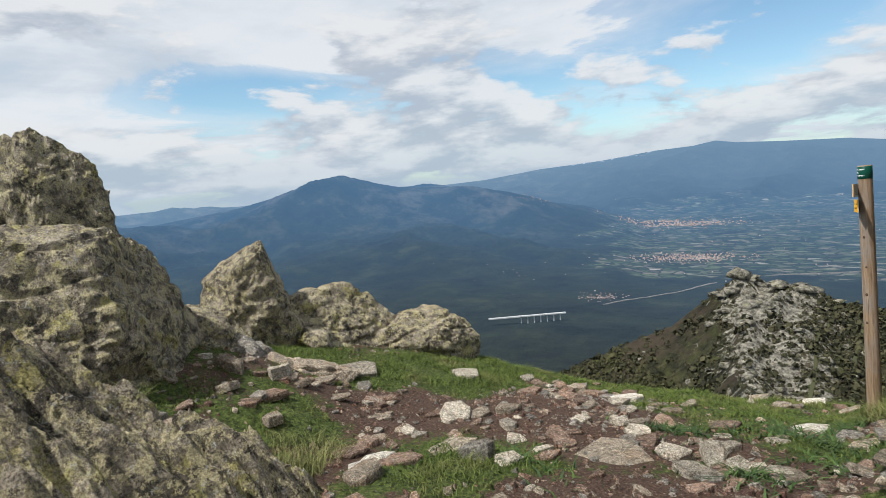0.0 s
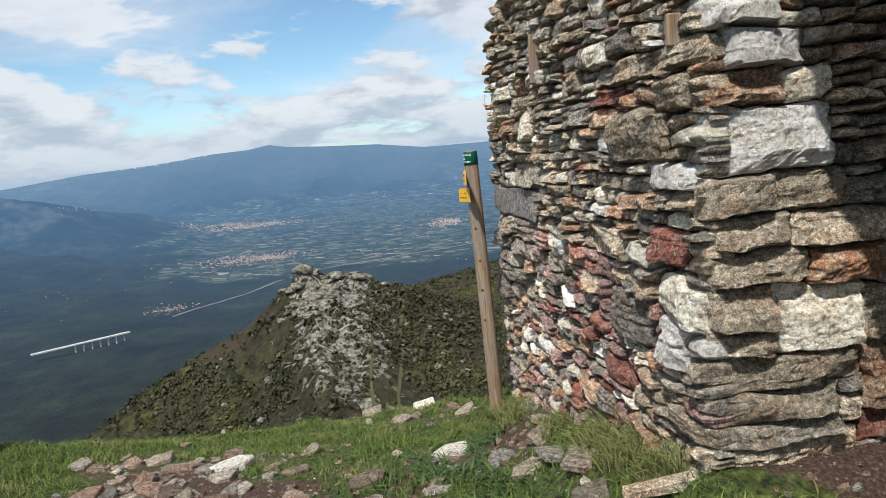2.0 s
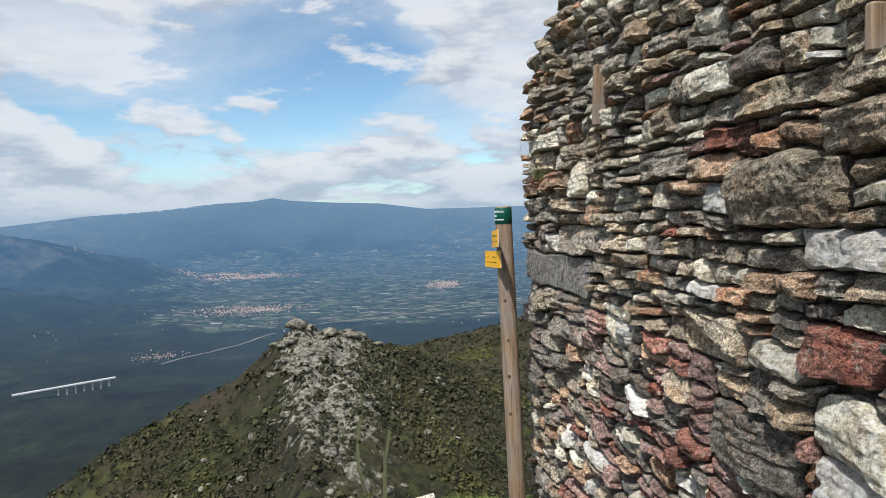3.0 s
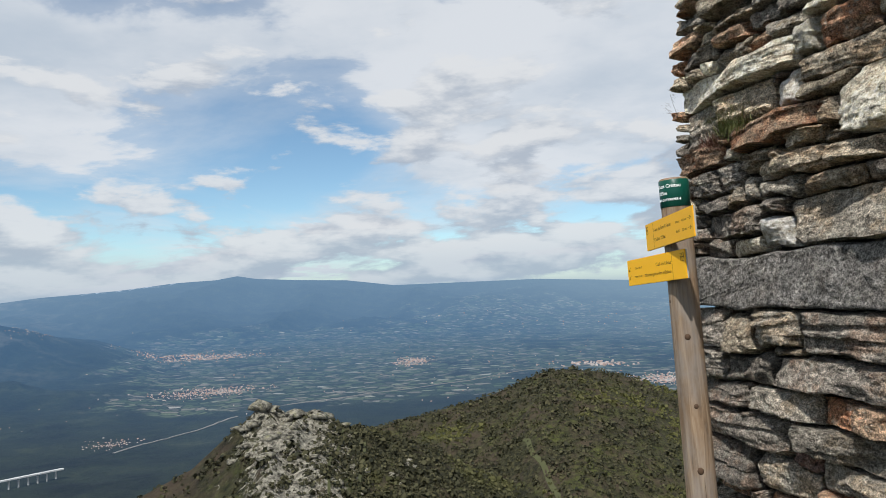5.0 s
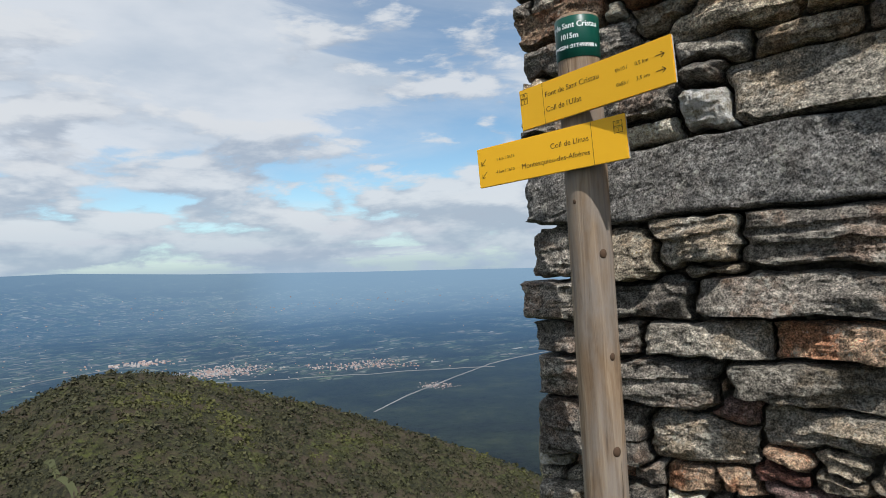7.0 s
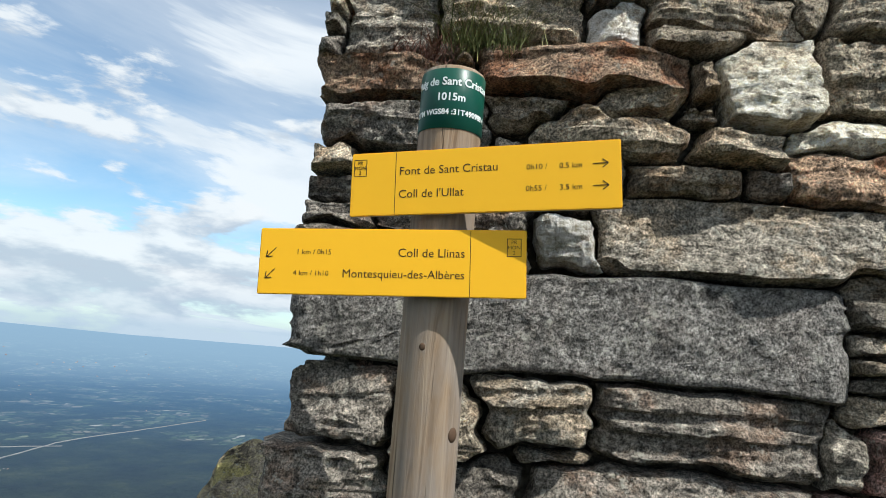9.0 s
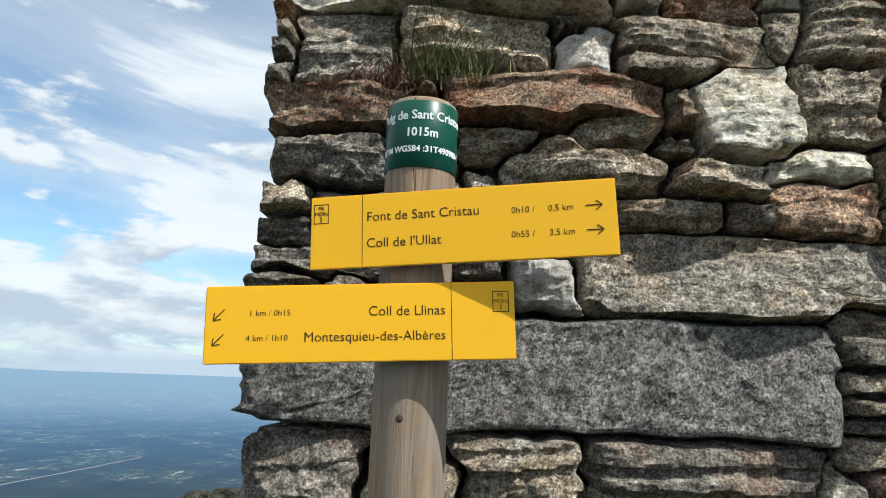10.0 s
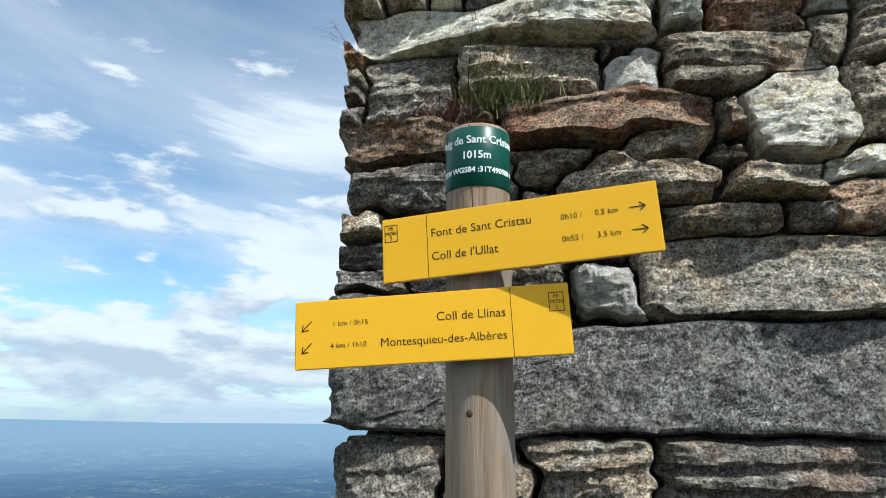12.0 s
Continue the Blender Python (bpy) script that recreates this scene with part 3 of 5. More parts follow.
def rubble_map(stones, lim, step, seed):
    """Which stone fills each spot of a face: every stone grows until it meets its neighbours."""
    a = np.arange(lim[0], lim[1], step)
    z = np.arange(lim[2], lim[3], step)
    A, Z = np.meshgrid(a, z, indexing="ij")
    WA = A + 0.036 * fbm(A, Z, 0.11, 3, seed) + 0.026 * fbm(A, Z, 0.03, 2, seed + 7)
    WZ = Z + 0.028 * fbm(A, Z, 0.13, 3, seed + 13) + 0.018 * fbm(A, Z, 0.03, 2, seed + 17)
    best = np.where(A > 2.83, 0.004, 0.034)
    owner = np.full(A.shape, -1, np.int32)
    for i, (tone, ca, cz, w, h, tilt) in enumerate(stones):
        c, s = math.cos(tilt), math.sin(tilt)
        ra, rz = (abs(c) * w + abs(s) * h) / 2 + 0.07, (abs(s) * w + abs(c) * h) / 2 + 0.07
        i0, i1 = max(0, int((ca - ra - lim[0]) / step)), max(0, int((ca + ra - lim[0]) / step))
        k0, k1 = max(0, int((cz - rz - lim[2]) / step)), max(0, int((cz + rz - lim[2]) / step))
        if i1 <= i0 or k1 <= k0:
            continue
        x, y = WA[i0:i1, k0:k1] - ca, WZ[i0:i1, k0:k1] - cz
        qx, qz = np.abs(x * c + y * s) - w / 2, np.abs(-x * s + y * c) - h / 2
        sd = np.hypot(np.maximum(qx, 0), np.maximum(qz, 0)) + np.minimum(np.maximum(qx, qz), 0)
        win = sd < best[i0:i1, k0:k1]
        best[i0:i1, k0:k1][win] = sd[win]
        owner[i0:i1, k0:k1][win] = i
    return owner


def rubble_stone(face, owner, lim, step, i, stone, res, rng):
    """One broken stone as a sheet of layered, chipped relief inside its own outline, with sides that run back into the wall."""
    tone, ca, cz, w, h, tilt = stone
    cells = np.argwhere(owner == i)
    if len(cells) * step * step < 0.0006:
        return None
    ca, cz = lim[0] + (cells[:, 0].mean() + 0.5) * step, lim[2] + (cells[:, 1].mean() + 0.5) * step
    c, s = math.cos(tilt), math.sin(tilt)
    K = 96
    k = (np.arange(K) + 0.5) / K * 4
    side, f = k.astype(int), (k % 1) * 2 - 1
    ps = np.choose(side, (np.ones(K), -f, -np.ones(K), f))
    pt = np.choose(side, (f, np.ones(K), -f, -np.ones(K)))
    dx, dz = ps * w / 2, pt * h / 2
    da, dzz = dx * c - dz * s, dx * s + dz * c
    steps = np.linspace(0.0, 2.4, 120)
    ia = ((ca + da[:, None] * steps - lim[0]) / step).astype(int).clip(0, owner.shape[0] - 1)
    iz = ((cz + dzz[:, None] * steps - lim[2]) / step).astype(int).clip(0, owner.shape[1] - 1)
    out = owner[ia, iz] != i
    out[:, -1] = True
    if out[:, 0].mean() > 0.5:
        return None
    reach_ = steps[out.argmax(1)]
    reach_ = reach_ - rng.uniform(0.003, 0.012) / np.hypot(da, dzz)
    reach_ = 0.15 * np.roll(reach_, 1) + 0.7 * reach_ + 0.15 * np.roll(reach_, -1)
    reach_ = np.maximum(reach_, 0.15)
    nx, nz = int(np.clip(w / res, 5, 130)), int(np.clip(h / res, 4, 40))
    T, S = np.meshgrid(np.linspace(-1, 1, nz + 1), np.linspace(-1, 1, nx + 1), indexing="ij")
    r = np.maximum(np.maximum(np.abs(S), np.abs(T)), 1e-6)
    us, ut = S / r, T / r
    per = np.where(us >= 1 - 1e-9, (ut + 1) / 2, np.where(ut >= 1 - 1e-9, 1 + (1 - us) / 2, np.where(us <= -1 + 1e-9, 2 + (1 - ut) / 2, 3 + (us + 1) / 2)))
    F = np.interp(per * K / 4 - 0.5, np.arange(-1, K + 1), np.concatenate([reach_[-1:], reach_, reach_[:1]]))
    X, Z = S * w / 2 * F, T * h / 2 * F
    ox, oz, sd = rng.uniform(0, 90), rng.uniform(0, 90), rng.randrange(9000)
    block = tone == "block"
    edge = rng.uniform(0.005, 0.012) if not block else 0.009
    e = np.clip((1 - r) * min(w, h) * 0.5 / edge, 0, 1)
    lip = np.sqrt(np.maximum(0, 1 - (1 - e) ** 2))
    proud = rng.uniform(0.016, 0.066) if not block else 0.045
    layer = (Z + 0.22 * rng.uniform(-1, 1) * X * (h / w)) / rng.uniform(0.011, 0.024) + 1.5 * fbm(X + ox, Z + oz, 0.10, 3, sd)
    base = np.floor(layer)
    fr = np.clip((layer - base) * 5.0 - 2.0, 0, 1)
    lay = lattice(base, base * 0, sd) * (1 - fr) + lattice(base + 1, base * 0, sd) * fr - 0.5
    facet = np.full(X.shape, 9.0)
    for _ in range(6):
        px, pz = rng.uniform(-0.4, 0.4) * w, rng.uniform(-0.4, 0.4) * h
        facet = np.minimum(facet, rng.uniform(0.0, 0.012) + rng.gauss(0, 0.20) * (X - px) + rng.gauss(-0.05, 0.34) * (Z - pz))
    facet = np.clip(facet - facet.mean(), -0.03, 0.03) * (0.1 if block else 0.85)
    big, mid = ridged(X + ox, Z * 1.6 + oz, 0.11, 3, sd + 1), fbm(X + ox, Z * 1.3 + oz, 0.035, 3, sd + 2)
    fine = fbm(X + ox, Z + oz, 0.011, 2, sd + 3)
    layered = 0.0 if block else rng.uniform(0.4, 1.0) * (0.3 if tone in ("white", "pale") else 1.0)
    Y = proud * (0.2 + 0.8 * lip)
    Y = Y + lip * (0.023 * layered * lay + (0.004 if block else 0.012) * big + (0.007 if block else 0.013) * mid + (0.006 if block else 0.008) * fine)
    Y = Y + lip * facet + lip * (rng.uniform(-0.12, 0.12) * X + rng.uniform(-0.22, 0.06) * Z) * (0.2 if block else 1.0)
    Y = np.clip(Y, 0.002, 0.085)
    row = nx + 1
    idx = np.arange(row * (nz + 1)).reshape(nz + 1, row)
    q = np.stack([idx[:-1, :-1], idx[:-1, 1:], idx[1:, 1:], idx[1:, :-1]], -1).reshape(-1, 4)
    rim = np.concatenate([idx[0], idx[1:, -1], idx[-1, -2::-1], idx[-2:0:-1, 0]])
    n0, n = idx.size, len(rim)
    XX, ZZ = np.concatenate([X.ravel(), X.ravel()[rim] * 0.97]), np.concatenate([Z.ravel(), Z.ravel()[rim] * 0.97])
    YY = np.concatenate([Y.ravel(), np.full(n, -0.15 if ca + w / 2 > 2.7 else -0.06)])
    j = np.arange(n)
    q = np.concatenate([q, np.stack([rim[(j + 1) % n], rim[j], n0 + j, n0 + (j + 1) % n], -1)])
    P, H = ca + XX * c - ZZ * s, cz + XX * s + ZZ * c
    if face == "south":
        co = np.stack([P, -YY, H], -1)
    else:
        co, q = np.stack([-YY, P, H], -1), q[:, ::-1]
    return co, q


def quad_mesh(name, co, q, mats, index=None, smooth_faces=False):
    me = bpy.data.meshes.new(name)
    me.vertices.add(len(co))
    me.vertices.foreach_set("co", np.ascontiguousarray(co, np.float32).ravel())
    me.loops.add(q.size)
    me.loops.foreach_set("vertex_index", np.ascontiguousarray(q, np.int32).ravel())
    me.polygons.add(len(q))
    me.polygons.foreach_set("loop_start", np.arange(0, q.size, 4, dtype=np.int32))
    for m in mats:
        me.materials.append(m)
    if index is not None:
        me.polygons.foreach_set("material_index", np.asarray(index, np.int32))
    me.polygons.foreach_set("use_smooth", np.full(len(q), smooth_faces))
    me.update(calc_edges=True)
    return me


SET_WEST_HIGH = [
    ("pale", 2.20, 2.84, 2.25, 2.34), ("pale", 2.11, 2.19, 2.27, 2.36), ("rust", 1.93, 2.10, 2.26, 2.35), ("pale", 1.83, 1.92, 2.29, 2.36),
    ("tan", 1.84, 1.90, 2.19, 2.28), ("tan", 1.67, 1.83, 2.16, 2.31), ("grey", 2.63, 2.81, 2.09, 2.23), ("tan", 2.33, 2.60, 2.12, 2.23),
    ("dark", 2.27, 2.33, 2.20, 2.25), ("white", 2.21, 2.31, 2.13, 2.22), ("tan", 1.90, 2.20, 2.17, 2.24), ("tan", 2.00, 2.20, 2.115, 2.165),
    ("rust", 2.59, 2.86, 1.99, 2.07), ("rust", 2.11, 2.53, 2.03, 2.11), ("tan", 2.06, 2.10, 2.01, 2.10), ("pale", 1.87, 2.05, 1.97, 2.15),
    ("tan", 1.69, 1.86, 2.01, 2.15)]
SET_WEST_MID = [
    ("dark", 2.61, 2.85, 1.89, 1.975), ("tan", 2.37, 2.50, 1.96, 2.00), ("tan", 2.12, 2.40, 1.89, 1.965), ("grey", 2.06, 2.13, 1.95, 2.00),
    ("tan", 2.13, 2.27, 1.98, 2.025), ("tan", 1.93, 2.11, 1.89, 1.955), ("pale", 1.74, 1.92, 1.93, 1.98), ("dark", 2.75, 2.86, 1.77, 1.825),
    ("dark", 2.57, 2.75, 1.83, 1.88), ("tan", 2.01, 2.22, 1.825, 1.885), ("dark", 1.925, 2.00, 1.83, 1.89), ("rust", 1.71, 1.92, 1.83, 1.92),
    ("dark", 2.72, 2.86, 1.71, 1.765), ("dark", 2.40, 2.71, 1.73, 1.81), ("white", 2.27, 2.39, 1.675, 1.755), ("grey", 1.61, 2.28, 1.69, 1.81),
    ("block", 1.82, 2.85, 1.465, 1.645), ("grey", 1.58, 1.80, 1.59, 1.68)]
SET_WEST_LOW = [
    ("dark", 2.64, 2.85, 1.315, 1.445), ("grey", 2.28, 2.48, 1.34, 1.45), ("dark", 1.86, 2.26, 1.335, 1.455), ("dark", 2.65, 2.87, 1.19, 1.29),
    ("dark", 2.39, 2.63, 1.19, 1.285), ("dark", 1.88, 2.38, 1.20, 1.295), ("grey", 2.27, 2.40, 1.30, 1.325), ("grey", 2.22, 2.51, 1.10, 1.185),
    ("rust", 1.97, 2.21, 1.11, 1.19), ("dark", 2.53, 2.86, 1.10, 1.18), ("dark", 2.34, 2.85, 0.98, 1.085), ("grey", 1.97, 2.30, 1.00, 1.09), ("dark", 2.53, 2.84, 0.81, 0.96),
    ("grey", 2.26, 2.50, 0.86, 0.92), ("grey", 1.98, 2.24, 0.90, 0.985)]
SET_WEST_NEAR = [
    ("white", 0.03, 0.38, 1.74, 1.83), ("red", 0.12, 0.36, 1.47, 1.60), ("tan", 0.60, 0.98, 1.38, 1.56), ("red", 0.57, 0.83, 2.06, 2.16),
    ("grey", 0.94, 1.27, 2.00, 2.13), ("tan", 0.23, 0.65, 1.84, 2.02), ("pale", 0.02, 0.33, 1.26, 1.38), ("dark", 0.37, 0.82, 1.06, 1.25),
    ("white", 0.09, 0.31, 1.06, 1.22), ("rust", 0.47, 0.58, 1.64, 1.72), ("tan", 1.38, 1.85, 1.71, 1.79), ("tan", 0.05, 0.30, 2.02, 2.14)]
SET_SOUTH = [
    ("white", 0.0, 0.23, 2.27, 2.41), ("white", 0.04, 0.33, 2.14, 2.26), ("rust", 0.0, 0.27, 2.02, 2.13), ("white", 0.01, 0.44, 1.79, 2.00),
    ("tan", 0.0, 0.21, 1.66, 1.78), ("tan", 0.22, 0.51, 1.65, 1.78), ("tan", 0.02, 0.29, 1.53, 1.64), ("tan", 0.31, 0.67, 1.52, 1.63),
    ("tan", 0.01, 0.35, 1.41, 1.51), ("rust", 0.37, 0.68, 1.38, 1.50), ("pale", 0.23, 0.56, 1.14, 1.37), ("tan", 0.01, 0.21, 1.25, 1.39)]
SET_SOUTH_LOW = [
    ("tan", 0.01, 0.56, 1.01, 1.13), ("tan", 0.0, 0.49, 0.90, 1.00), ("grey", 0.0, 0.50, 0.81, 0.89), ("tan", -0.02, 0.57, 0.60, 0.80),
    ("tan", -0.03, 0.58, 0.40, 0.58), ("tan", 0.57, 0.85, 1.16, 1.33), ("rust", 0.59, 0.88, 0.88, 1.11), ("red", 0.59, 0.85, 0.76, 0.86)]


def pick_tone(rng, face, a, z):
    if face == "west" and 0.5 < a < 2.3 and z < 1.35:
        table_ = (("dark", 4), ("mauve", 6), ("red", 1.5), ("grey", 3), ("tan", 2), ("pale", 2.5), ("white", 0.8), ("rust", 1))
    elif face == "west" and a > 1.7:
        table_ = (("tan", 5), ("grey", 4), ("rust", 2), ("dark", 3), ("pale", 1.5))
    else:
        table_ = (("tan", 9), ("pale", 4), ("grey", 4), ("rust", 2), ("red", 0.6), ("mauve", 1.0), ("dark", 2), ("white", 0.8))
    return rng.choices([t for t, _ in table_], [w for _, w in table_])[0]


def lay_courses(rng, face, a_min, a_max, z_min, z_max, top, taken, h_range, w_range):
    """Rubble in rough courses round the stones already set."""
    stones = []
    z = z_min
    while z < z_max:
        h = rng.uniform(*h_range)
        blocked = sorted((b[0] - 0.004, b[1] + 0.004) for b in taken if min(b[3], z + h) - max(b[2], z) > 0.3 * min(h, b[3] - b[2]))
        free, a = [], a_min
        for b0, b1 in blocked:
            if b0 > a:
                free.append((a, b0))
            a = max(a, b1)
        if a < a_max:
            free.append((a, a_max))
        for f0, f1 in free:
            a = f0
            while a < f1 - 0.025:
                w = min(rng.uniform(*w_range) * (0.6 + 6 * h), f1 - a)
                if f1 - a - w < 0.05:
                    w = f1 - a
                if z + h * 0.5 < top(a + w / 2):
                    if h > 0.085 and rng.random() < 0.4:
                        k = rng.uniform(0.35, 0.65)
                        stones.append((a, a + w, z, z + h * k - 0.002))
                        stones.append((a, a + w, z + h * k + 0.002, z + h))
                    else:
                        stones.append((a, a + w, z, z + h * rng.uniform(0.9, 1.12)))
                a += w
        z += h * 0.98
    return stones


def build_tower():
    rng = random.Random(5)
    bm = bmesh.new()
    outline = [(0.02, -0.7), (W_LEN - 0.10, -0.7), (W_LEN - 0.10, 2.50), (2.3, 2.85), (1.6, 3.25), (0.8, 3.7), (0.02, 4.0)]
    front = [bm.verts.new((0.034, u, z)) for u, z in outline]
    back = [bm.verts.new((2.6, u, z)) for u, z in outline]
    bm.faces.new(front[::-1])
    bm.faces.new(back)
    for i in range(len(outline)):
        j = (i + 1) % len(outline)
        bm.faces.new((front[i], front[j], back[j], back[i]))
    bmesh.ops.recalc_face_normals(bm, faces=bm.faces)
    tower = part("wall_tower", bm, M_MORTAR, m=WALL_M)
    tagged(tower, "ruined tower wall of rough rubble in earth mortar", "wall", kind="structure")
    tones = list(M_STONE)
    west_set = SET_WEST_HIGH + SET_WEST_MID + SET_WEST_LOW + SET_WEST_NEAR
    count = 0
    rest_co, rest_q, rest_m, total = [], [], [], 0
    for face, given, lim in (("west", west_set, (-0.06, 2.92, -0.3, 4.2)), ("south", SET_SOUTH + SET_SOUTH_LOW, (-0.06, 2.56, -0.3, 4.1))):
        stones = [(tone, (a0 + a1) / 2, (z0 + z1) / 2, a1 - a0, z1 - z0, rng.uniform(-0.03, 0.03)) for tone, a0, a1, z0, z1 in given]
        top = wall_top if face == "west" else (lambda a: 4.0)
        fill = lay_courses(rng, face, 0.0, lim[1] - 0.06, -0.25, 4.1, top, [s[1:] for s in given], (0.038, 0.115), (0.075, 0.22))
        for a0, a1, z0, z1 in fill:
            mid = (a0 + a1) / 2
            low = face == "west" and 0.35 < mid < 2.2 and z0 < 1.35
            tilt = rng.gauss(0.0, 0.10) + (0.24 if low else 0.0)
            stones.append((pick_tone(rng, face, mid, z0), mid, (z0 + z1) / 2 + rng.uniform(-0.012, 0.012), a1 - a0, z1 - z0, tilt))
        step = 0.005
        owner = rubble_map(stones, lim, step, 3 if face == "west" else 8)
        for i, stone in enumerate(stones):
            tone, ca, cz, w, h, tilt = stone
            by_sign = face == "west" and ca > 1.45 and 0.75 < cz < 2.5
            near = (face == "west" and 0.3 < cz < 2.6) or (face == "south" and ca < 0.9 and cz < 2.6)
            made = rubble_stone(face, owner, lim, step, i, stone, 0.0058 if by_sign else 0.0095 if near else 0.016, rng)
            if made is None:
                continue
            co, q = made
            if i < len(given) or (near and count < 430):
                ob = new("stone", quad_mesh("stone", co, q, [M_STONE[tone]]))
                ob.parent = tower
                count += 1
            else:
                rest_co.append(co)
                rest_q.append(q + total)
                rest_m += [tones.index(tone)] * len(q)
                total += len(co)
    rest = new("rubble", quad_mesh("rubble", np.concatenate(rest_co), np.concatenate(rest_q), [M_STONE[t] for t in tones], rest_m))
    rest.parent = tower
    tagged(rest, kind="stuff")
    # blocks that turn the far end
    co_, q_, m_, total = [], [], [], 0
    ends = []
    z = -0.2
    while z < 2.5:
        h, d = rng.uniform(0.07, 0.17), 0.02
        while d < 1.45:
            w = min(rng.uniform(0.15, 0.45), 1.62 - d)
            ends.append((rng.choice(("dark", "grey", "tan")), d + w / 2, z + h / 2, w, h, rng.gauss(0, 0.04)))
            d += w
        z += h
    lim = (-0.03, 1.7, -0.3, 2.6)
    owner = rubble_map(ends, lim, 0.01, 21)
    for i, stone in enumerate(ends):
        made = rubble_stone("south", owner, lim, 0.01, i, stone, 0.02, rng)
        if made:
            co_.append(made[0])
            q_.append(made[1] + total)
            m_ += [tones.index(stone[0])] * len(made[1])
            total += len(made[0])
    end = new("end_rubble", quad_mesh("end_rubble", np.concatenate(co_), np.concatenate(q_), [M_STONE[t] for t in tones], m_))
    end.parent = tower
    end.matrix_basis = Matrix.Translation((1.68, W_LEN - 0.10, 0)) @ Matrix.Rotation(radians(180), 4, "Z")
    tagged(end, kind="stuff")
    # two weathered wooden putlog ends in the masonry
    for u, z, h, wd, lean in ((1.62, 2.42, 0.27, 0.038, 0.08), (0.11, 2.29, 0.11, 0.028, 0.0)):
        bm = bmesh.new()
        bmesh.ops.create_cube(bm, size=1)
        bmesh.ops.scale(bm, vec=(0.10, wd, h), verts=bm.verts)
        bmesh.ops.bevel(bm, geom=bm.edges[:], offset=0.006, segments=1, affect="EDGES")
        part("timber", bm, M_TIMBER, tower, "weathered brown timber wedge", m=Matrix.Translation((-0.03, u, z)) @ Matrix.Rotation(lean, 4, "X"))
    return tower


def build_wing():
    """The other standing wall of the ruin, whose broken edge shades the south face."""
    rng = random.Random(8)
    bm = bmesh.new()
    z = -0.4
    while z < 4.9:
        h = rng.uniform(0.12, 0.26)
        edge = 0.27 + 0.33 * (2.3 - (z - 1.58)) - 0.626
        edge = min(edge, 0.5) + rng.uniform(-0.06, 0.06)
        edge = max(edge, -0.38)
        r = bmesh.ops.create_cube(bm, size=1)
        for v in r["verts"]:
            v.co = (edge + (v.co.x + 0.5) * (3.0 - edge), -0.9 - (v.co.y + 0.5) * (0.55 + rng.uniform(0, 0.03)), z + (v.co.z + 0.5) * (h - 0.004))
        z += h
    wing = part("wall_wing", bm, M_STONE["tan"], m=WALL_M)
    tagged(wing, "tall broken rubble wall of the ruin", "wall", kind="structure")


M_TIMBER = material("old brown timber", wood_tone, 0.85)
build_tower()
build_wing()

# ---- the signpost ----
POST_TOP, POST_BASE = Vector((0.0, 0.0, 1.932)), Vector((0.062, 0.012, -0.25))


def lettering(name, text, size, mat, parent, m, align="LEFT", wrap=None, bold=0.0, label=""):
    """Raised letters as a mesh; wrap bends them round a cylinder of that radius."""
    cu = bpy.data.curves.new(name, "FONT")
    cu.body, cu.size, cu.align_x, cu.align_y = text, size, align, "CENTER"
    cu.offset, cu.extrude, cu.resolution_u = bold, 0.00025, 3
    tmp = new("tmp", cu)
    bpy.context.view_layer.update()
    me = bpy.data.meshes.new_from_object(tmp)
    bpy.data.objects.remove(tmp)
    if wrap:
        for v in me.vertices:
            a = v.co.x / wrap
            v.co = (math.sin(a) * (wrap + v.co.z), -math.cos(a) * (wrap + v.co.z), v.co.y)
    me.materials.clear()
    me.materials.append(mat)
    ob = new(name, me)
    ob.parent = parent
    ob.matrix_basis = m
    if label:
        ob["label"] = label
    return ob


def bar(name, x0, x1, z0, z1, mat, parent, spin=0.0, depth=0.0005, y=0.0):
    bm = bmesh.new()
    bmesh.ops.create_cube(bm, size=1)
    bmesh.ops.scale(bm, vec=(x1 - x0, depth, z1 - z0), verts=bm.verts)
    return part(name, bm, mat, parent, m=Matrix.Translation(((x0 + x1) / 2, y, (z0 + z1) / 2)) @ Matrix.Rotation(spin, 4, "Y"))


def arrow(parent, x, z, length, angle):
    """A thin arrow whose head lies at (x, z)."""
    bm = bmesh.new()
    for a, l in ((0, length), (radians(38), length * 0.48), (radians(-38), length * 0.48)):
        r = bmesh.ops.create_cube(bm, size=1)
        bmesh.ops.scale(bm, vec=(l, 0.0008, 0.0011), verts=r["verts"])
        bmesh.ops.translate(bm, vec=(-l / 2, 0, 0), verts=r["verts"])
        bmesh.ops.rotate(bm, cent=(0, 0, 0), matrix=Matrix.Rotation(a, 3, "Y"), verts=r["verts"])
    part("arrow", bm, M_INK, parent, m=Matrix.Translation((x, -0.0002, z)) @ Matrix.Rotation(angle, 4, "Y"))


